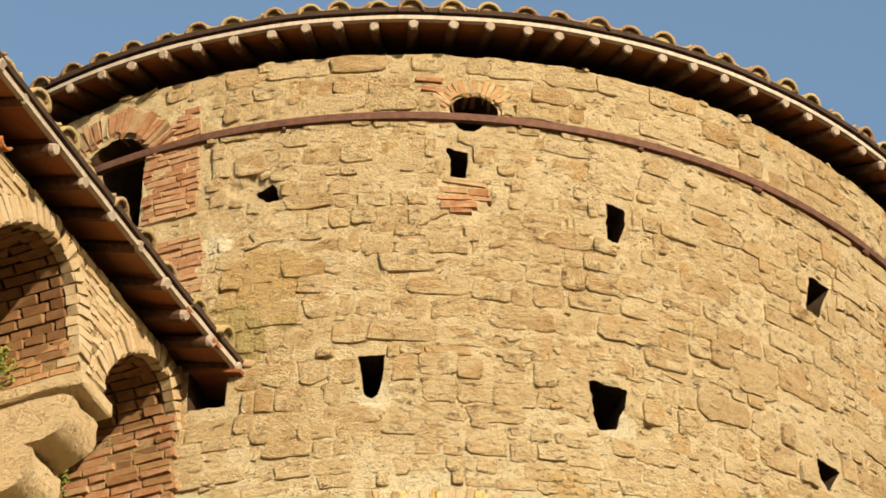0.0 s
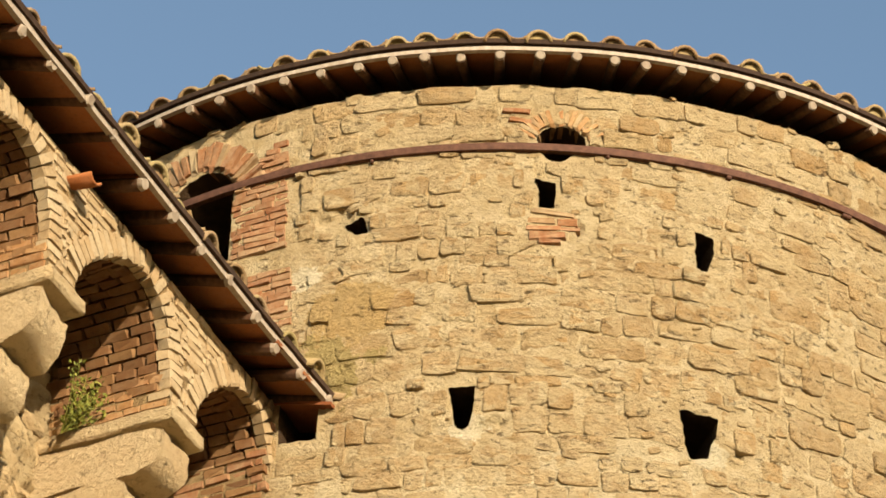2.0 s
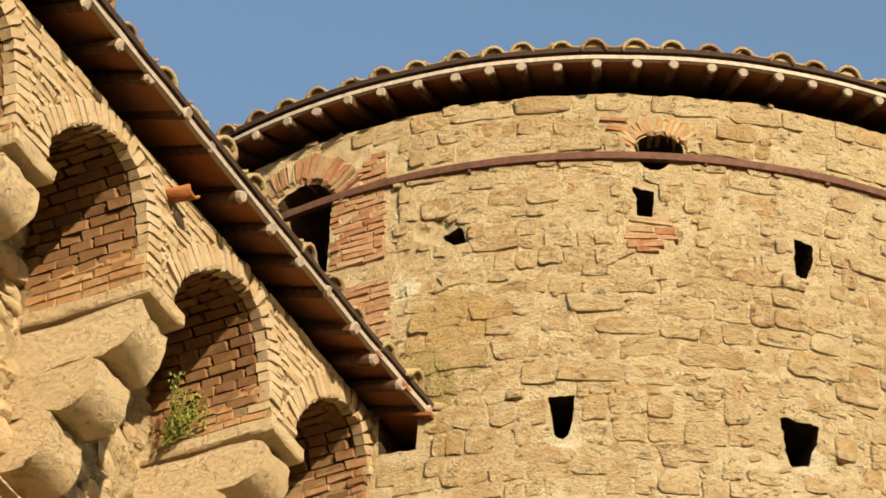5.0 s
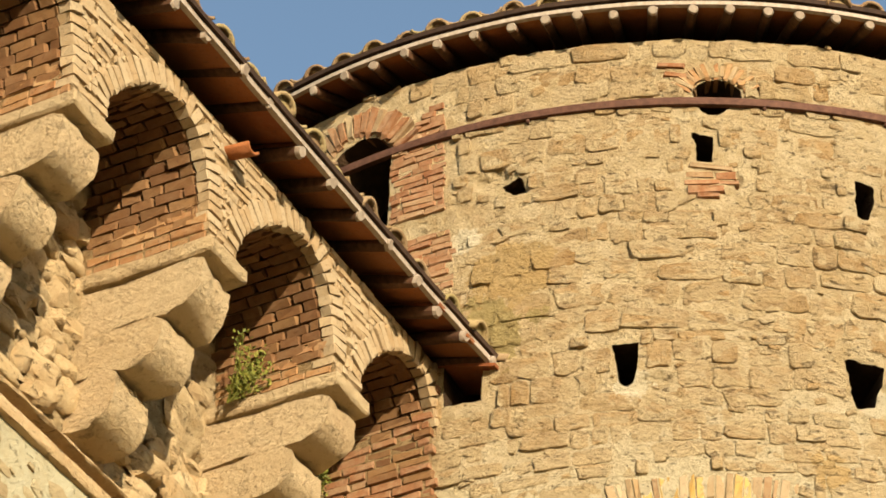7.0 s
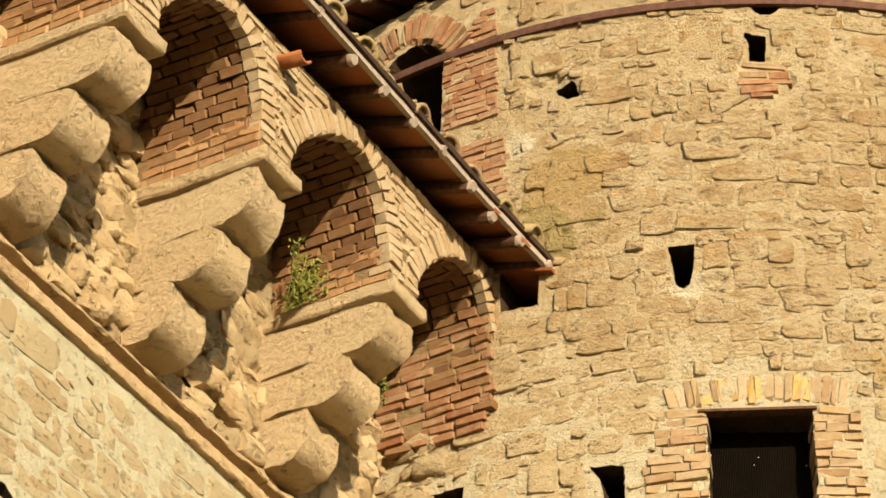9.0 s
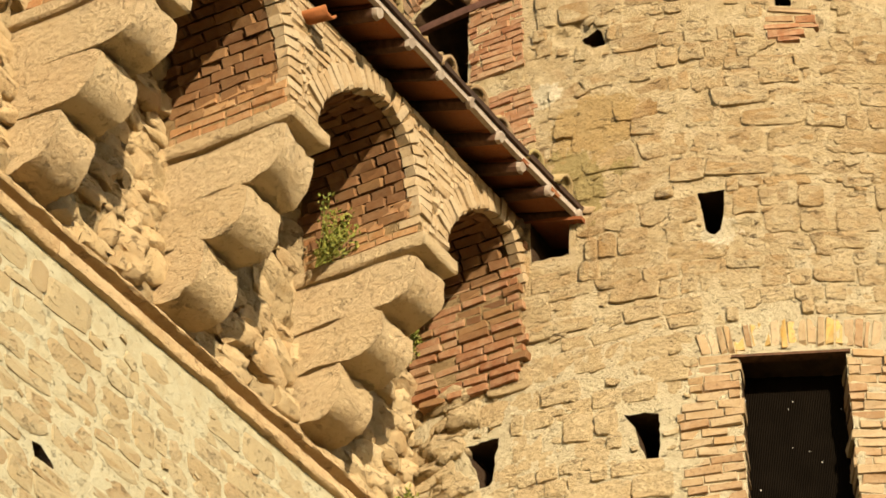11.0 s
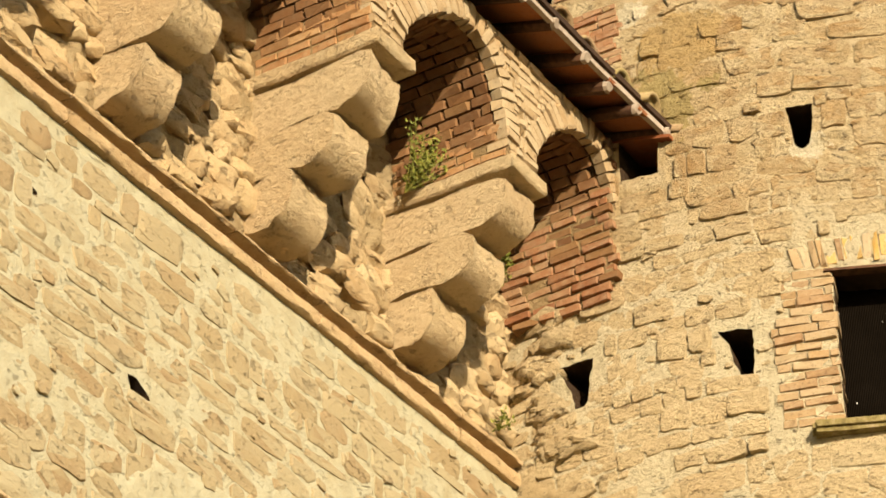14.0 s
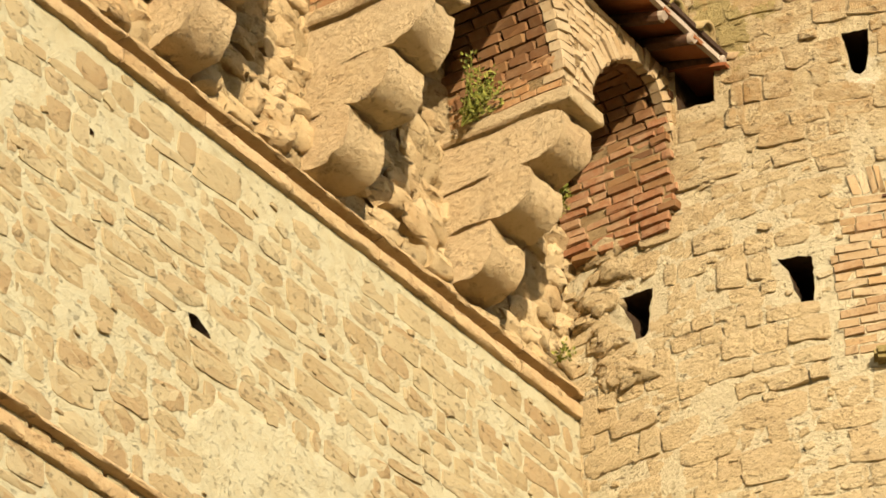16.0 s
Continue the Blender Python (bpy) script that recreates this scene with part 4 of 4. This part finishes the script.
# ---- openings of the tower ----
red_meshes, jamb_meshes, lichen_meshes = brick_meshes(brick_red), brick_meshes(brick_jamb), brick_meshes(brick_lichen)


def tower_brick(ob, rnd, meshes, deg, z, w, h, turn=0.0, out=0.012, depth=0.12, name="brick"):
    m = on_tower(deg, z, out + rnd.uniform(-0.007, 0.008)) @ pose(0, 0, 0, rnd.uniform(-3, 3), turn + rnd.uniform(-2.2, 2.2), rnd.uniform(-2, 2)) @ Matrix.Diagonal((w, depth, h, 1))
    return placed(name, rnd.choice(meshes), m, ob)


def tower_courses(ob, rnd, meshes, left, right, z0, z1, course, lengths, out=0.012, miss=0.02, depth=0.12):
    """Brick courses on the tower between two edges, given in degrees by height."""
    z, k = z0, 0
    while z < z1:
        a, b = left(z) / DEG, right(z) / DEG
        x = a - (0.0 if k % 2 else 0.1) - rnd.uniform(0, 0.04)
        while x < b:
            w = rnd.choice(lengths)
            p, q = max(x, a + rnd.uniform(-0.012, 0.012)), min(x + w - 0.005, b + rnd.uniform(-0.012, 0.008))
            if q - p > 0.035 and rnd.random() > miss:
                tower_brick(ob, rnd, meshes, (p + q) / 2 * DEG, z + course / 2 + 0.004 * wob(x, z, 5.0, 3), q - p, course - rnd.uniform(0.001, 0.006), 0.0, out, depth)
            x += w
        z += course
        k += 1


# the brick window under the eaves
rnd = random.Random(50)
window_1 = thing("window_1", "arched opening with red brick jamb and fanned voussoirs, dark inside", "window", kind="structure")
tower_courses(window_1, rnd, red_meshes, lambda z: -25.55, lambda z: -20.0 + 0.9 * wob(z, 0, 6.0, 2), 13.98, 14.58, 0.043, (0.2, 0.15, 0.17, 0.12, 0.09), 0.019, 0.04)
tower_courses(window_1, rnd, red_meshes, lambda z: -23.5 + (z - 14.58) * 14, lambda z: -20.2, 14.58, 14.74, 0.043, (0.2, 0.16, 0.12), 0.02)
tower_courses(window_1, rnd, red_meshes, lambda z: -24.2, lambda z: -19.2 + 1.0 * wob(z, 0, 7.0, 4), 13.44, 13.80, 0.045, (0.2, 0.14, 0.12, 0.08), 0.015, 0.10)
for i in range(19):
    a = math.pi * (0.10 + 0.80 * i / 18)
    x, z = -29.4 - 5.2 * math.cos(a) * 0.92, 14.36 + 0.36 * math.sin(a)
    t = 90 - math.degrees(a)
    m = on_tower(x, z, 0.032 + rnd.uniform(-0.006, 0.006)) @ pose(0, 0, 0, 0, -t * 0.85, 0) @ Matrix.Translation((0, 0, 0.085)) @ Matrix.Diagonal((0.038, 0.2, 0.19 + rnd.uniform(-0.02, 0.015), 1))
    placed("voussoir", rnd.choice(red_meshes if i % 4 else jamb_meshes), m, window_1)

# the niche under the roof
niche = thing("niche", "small arched niche ringed by thin brick voussoirs", "niche")
rnd = random.Random(51)
for i in range(17):
    a = math.pi * (0.06 + 0.88 * i / 16)
    x, z = 5.3 - 2.4 * math.cos(a), 14.565 + 0.115 * math.sin(a)
    t = 90 - math.degrees(math.atan2(0.165 * math.sin(a) / 0.165, math.cos(a)))
    m = on_tower(x, z, 0.022 + rnd.uniform(-0.006, 0.006)) @ pose(0, 0, 0, 0, -t * 0.8, 0) @ Matrix.Translation((0, 0, 0.05)) @ Matrix.Diagonal((0.025, 0.12, 0.10 + rnd.uniform(-0.025, 0.02), 1))
    placed("voussoir", rnd.choice(jamb_meshes if i % 2 else pier_meshes), m, niche)
for d, z, w in ((1.6, 14.70, 0.13), (2.0, 14.63, 0.11), (1.2, 14.77, 0.15)):
    tower_brick(niche, rnd, red_meshes, d, z, w, 0.03, 6, 0.02)

# loose bricks that wall up a hole
infill = thing("brick_infill", "loose orange bricks walling up a broken hole", "brick infill")
rnd = random.Random(52)
for d, z, w, h, t in ((4.4, 14.045, 0.24, 0.03, 6), (3.4, 13.995, 0.15, 0.04, 3), (5.7, 13.985, 0.11, 0.055, 0), (3.6, 13.945, 0.20, 0.035, -1), (5.9, 13.945, 0.12, 0.03, 2), (3.9, 13.89, 0.20, 0.05, -4), (4.1, 13.85, 0.12, 0.03, 3)):
    tower_brick(infill, rnd, red_meshes if z < 13.99 else jamb_meshes, d, z, w, h, t, 0.016, 0.2)

# the window with the dark panel
rnd = random.Random(53)
window_2 = thing("window_2", "rectangular brick window closed by a dark ribbed panel", "window", kind="structure")
tower_courses(window_2, rnd, jamb_meshes, lambda z: -6.6 + 1.2 * wob(z, 0, 8.0, 6) + (z < 11.55) * -0.9, lambda z: -2.2, 10.93, 11.82, 0.054, (0.17, 0.2, 0.14, 0.11), 0.021, 0.01, 0.2)
tower_courses(window_2, rnd, jamb_meshes, lambda z: 6.6, lambda z: 10.6 + 1.0 * wob(z, 0, 8.0, 7), 10.93, 11.82, 0.054, (0.17, 0.2, 0.14, 0.11), 0.021, 0.01, 0.2)
x = -5.6
while x < 10.4:
    w = rnd.uniform(0.036, 0.058)
    x += w / 2 * DEG
    rise = 0.028 * (1 - ((x - 2.3) / 8) ** 2)
    tower_brick(window_2, rnd, lichen_meshes if rnd.random() < (0.7 if x < 1 else 0.2) else jamb_meshes if rnd.random() < 0.75 else front_meshes, x, 11.925 + rise, w - 0.008, 0.17 + rnd.uniform(-0.015, 0.015), (x - 2.3) * 1.4, 0.012, 0.2, "voussoir")
    x += w / 2 * DEG
door_frame = on_tower(2.2, 0, 0)
part("lintel", rough(box(-0.31, 0.29, -0.012, 0.05, 11.818, 11.833), 0.004, 6.0), rafter_wood, window_2, "grey weathered wooden lintel", door_frame)
bm = bmesh.new()
ribs, x0, x1 = 70, -0.30, 0.30
cols = []
for i in range(ribs * 2 + 1):
    x = x0 + (x1 - x0) * i / (ribs * 2)
    y = 0.21 - (0.005 if i % 2 else 0.0)
    cols.append((bm.verts.new((x, y, 10.92)), bm.verts.new((x, y, 11.84))))
for a, b in zip(cols, cols[1:]):
    bm.faces.new((a[0], b[0], b[1], a[1]))
g = bmesh.ops.extrude_face_region(bm, geom=bm.faces[:])
for v in g["geom"]:
    if isinstance(v, bmesh.types.BMVert):
        v.co.y += 0.02
panel_paint = Nodes("dark_panel", 0.95)
panel_paint.b.inputs["Specular IOR Level"].default_value = 0.03
panel_paint.colour(panel_paint.ramp(panel_paint.noise(6.0, 4), [(0.3, (0.006, 0.004, 0.002)), (0.7, (0.010, 0.007, 0.004))]))
panel_paint = panel_paint.m
panel = part("panel", bm, panel_paint, window_2, "dark brown ribbed shutter panel", door_frame)
# added sheet whose near-black colour stands for the shade in the recess
part("backing_board", box(-0.32, 0.32, 0.34, 0.36, 10.85, 11.85), inside_shade, window_2, "near-black sheet behind the panel, for the shade in the recess", door_frame)
white = Nodes("white_fleck", 0.8)
white.colour(white.ramp(white.noise(50.0), [(0.3, (0.6, 0.56, 0.48)), (0.7, (0.75, 0.72, 0.64))]))
white = white.m
rnd = random.Random(54)
for i in range(13):
    x, z, r = rnd.uniform(x0 + 0.02, x1 - 0.02), rnd.uniform(10.98, 11.70), rnd.uniform(0.0018, 0.004)
    bm = bmesh.new()
    bmesh.ops.create_icosphere(bm, subdivisions=1, radius=r)
    part("fleck", bm, white, panel, "white fleck of droppings", Matrix.Translation((x, 0.204, z)) @ Matrix.Diagonal((1, 0.3, 1.4, 1)))
bm = rough(box(-0.44, 0.36, -0.07, 0.3, 10.86, 10.925, 0.02, 2), 0.014, 7.0, 3)
bmesh.ops.subdivide_edges(bm, edges=[e for e in bm.edges if e.calc_length() > 0.1], cuts=4, use_grid_fill=True)
part("window_sill", rough(bm, 0.010, 18.0, 5), moss, window_2, "mossy uneven stone sill", door_frame, True)

# the brickwork where the last arch dies into the tower
rnd = random.Random(55)
respond = thing("brick_respond", "eroded red brick respond bonded into the tower beside the last arch", "respond", m=on_wall(-0.07, 0, 0))
core = part("shaft", box(0.013, 0.3, -FRONT + 0.03, 0.1, 12.02, 12.93), brick_bed, respond, "mortar between the bricks")
side = Matrix(((0, 1, 0, 0), (-1, 0, 0, 0.0), (0, 0, 1, 0), (0, 0, 0, 1)))
z, k, RC = 11.93, 0, 0.054
while z < 12.95:
    x = 0.0 if k % 2 else -0.12
    far = FRONT - 0.01 + rnd.uniform(-0.03, 0.02)
    while x < far:
        w = rnd.choice((0.15, 0.17, 0.19, 0.1))
        a, b = max(x, 0.0), min(x + w - 0.014, far)
        if b - a > 0.04 and rnd.random() > 0.05:
            m = side @ Matrix.Translation(((a + b) / 2, rnd.uniform(-0.014, 0.010), z + RC / 2 + rnd.uniform(-0.003, 0.003))) @ pose(0, 0, 0, rnd.uniform(-2, 2), rnd.uniform(-1.5, 1.5), rnd.uniform(-2, 2)) @ Matrix.Diagonal((b - a, 0.11, RC - rnd.uniform(0.006, 0.014), 1))
            # shade-toned vault bricks are mixed in, more of them above 12.3
            placed("brick", rnd.choice(red_meshes if rnd.random() < (0.8 if z < 12.3 else 0.5) else shaded_meshes), m, core)
        x += w
    z += RC
    k += 1

# a clay tile that sticks out as a spout
spout = tagged(new("spout_tile", tile_mesh("spout_tile", 0.3, 0.062, 0.055, math.pi * 0.75, 0.014, soffit_clay, False)), "broken clay gutter tile sticking out of the brickwork", "spout tile")
spout.matrix_basis = on_wall(-2.2, FRONT + 0.13, 12.76) @ pose(0, 0, 0, 8, 0, 0)


# ---- plants ----
def plant(u, out, z, width, height, count, seed, label):
    rnd = random.Random(seed)
    ob = thing("wall_plant", label, "plant", m=on_wall(u, out, z))
    leaf = [(0, 0, 0), (0.5, 0.12, 0.35), (0, 0.0, 1.0), (-0.5, 0.12, 0.35), (0, -0.1, 0.4)]
    lf = [(0, 1, 4), (1, 2, 4), (2, 3, 4), (3, 0, 4)]
    stems, leaves = bmesh.new(), []
    n = max(4, count // 22)
    for i in range(n):
        tip = Vector((rnd.uniform(-0.5, 0.5) * width, rnd.uniform(-0.8, -0.2) * width, rnd.uniform(0.35, 1.0) * height))
        mid = tip * 0.5 + Vector((rnd.uniform(-0.05, 0.05), -0.03, 0.02))
        pts = [Vector((0, 0.03, 0)).lerp(mid, t).lerp(mid.lerp(tip, t), t) for t in [q / 6 for q in range(7)]]
        for a, b in zip(pts, pts[1:]):
            d = (b - a).cross(Vector((1, 0.3, 0))).normalized() * 0.002
            e = (b - a).cross(d).normalized() * 0.002
            va = [stems.verts.new(a + k) for k in (d, e, -d, -e)]
            vb = [stems.verts.new(b + k) for k in (d, e, -d, -e)]
            for k in range(4):
                stems.faces.new((va[k], va[(k + 1) % 4], vb[(k + 1) % 4], vb[k]))
        for j in range(count // n):
            t = rnd.uniform(0.15, 1.05)
            p = Vector((0, 0.03, 0)).lerp(mid, t).lerp(mid.lerp(tip, t), t) + Vector((rnd.gauss(0, 0.016), rnd.gauss(0, 0.014), rnd.gauss(0, 0.014)))
            s = rnd.uniform(0.018, 0.036)
            leaves.append(((leaf, lf), Matrix.Translation(p) @ pose(0, 0, 0, rnd.uniform(-80, 80), rnd.uniform(-60, 60), rnd.uniform(0, 360)) @ Matrix.Diagonal((s * 0.6, s, s, 1))))
    part("stem", stems, leaf_green, ob, "thin green stems")
    joined("leaves", leaves, leaf_green, ob, "small green leaves")
    return ob


plant(-1.22, 0.16, 12.12, 0.28, 0.36, 420, 1, "leafy green weed rooted in the wall between corbels")
plant(-0.27, 0.06, 12.12, 0.18, 0.16, 130, 2, "small green weed under the corbel beside the tower")
plant(-0.26, 0.05, 11.24, 0.10, 0.10, 60, 3, "tiny green tuft above the string course")

# ---- masonry pieces ----
lay("stone", TOWER_STONES, tuff, wall_tower, lambda k: -1.2 < k[0] < 1.6 and 11.0 < k[1] < 14.4)
lay("stone", CURTAIN_STONES, pale_tuff, wall_curtain, lambda k: k[0] > -4.6)
lay("rubble_stone", RUBBLE, rubble_stone, wall_curtain, lambda k: k[0] > -4.6, 300, sharp=50)
joined("small_stones", TOWER_CHIPS, tuff, wall_tower, "small stones and flakes in the joints")
joined("small_stones", chips(110, 62, lambda x, z: Matrix.Translation((x, -wall_out(x, z), z)), -5.2, 0.1, 8.5, 11.0, lambda x, z, w: not any(inside(p, x, z) for p in W_HOLES) and ((x + 2.55) / 0.62) ** 2 + ((z - 9.45) / 0.3) ** 2 > 1), pale_tuff, wall_curtain, "small stones in the joints")
# tumbled rubble in the corner under the last arch
rnd = random.Random(63)
corner = []
for i in range(34):
    d, z = rnd.uniform(-31, -24.5), rnd.uniform(11.1, 12.05)
    if d > -27 + (12.05 - z) * 6 and z < 11.9:
        continue
    if not open_at(d / DEG, z, 0.06):
        w = rnd.uniform(0.08, 0.22)
        corner.append((rnd.choice(LUMPS), Matrix.Translation(-CEN) @ on_tower(d, z) @ pose(0, 0, 0, rnd.uniform(-15, 15), rnd.uniform(-25, 10), rnd.uniform(-15, 15)) @ Matrix.Diagonal((w, rnd.uniform(0.03, 0.06), w * rnd.uniform(0.4, 0.7), 1)), (d, z)))
lay("rubble_stone", corner, tuff, wall_tower, lambda k: True, sharp=50)
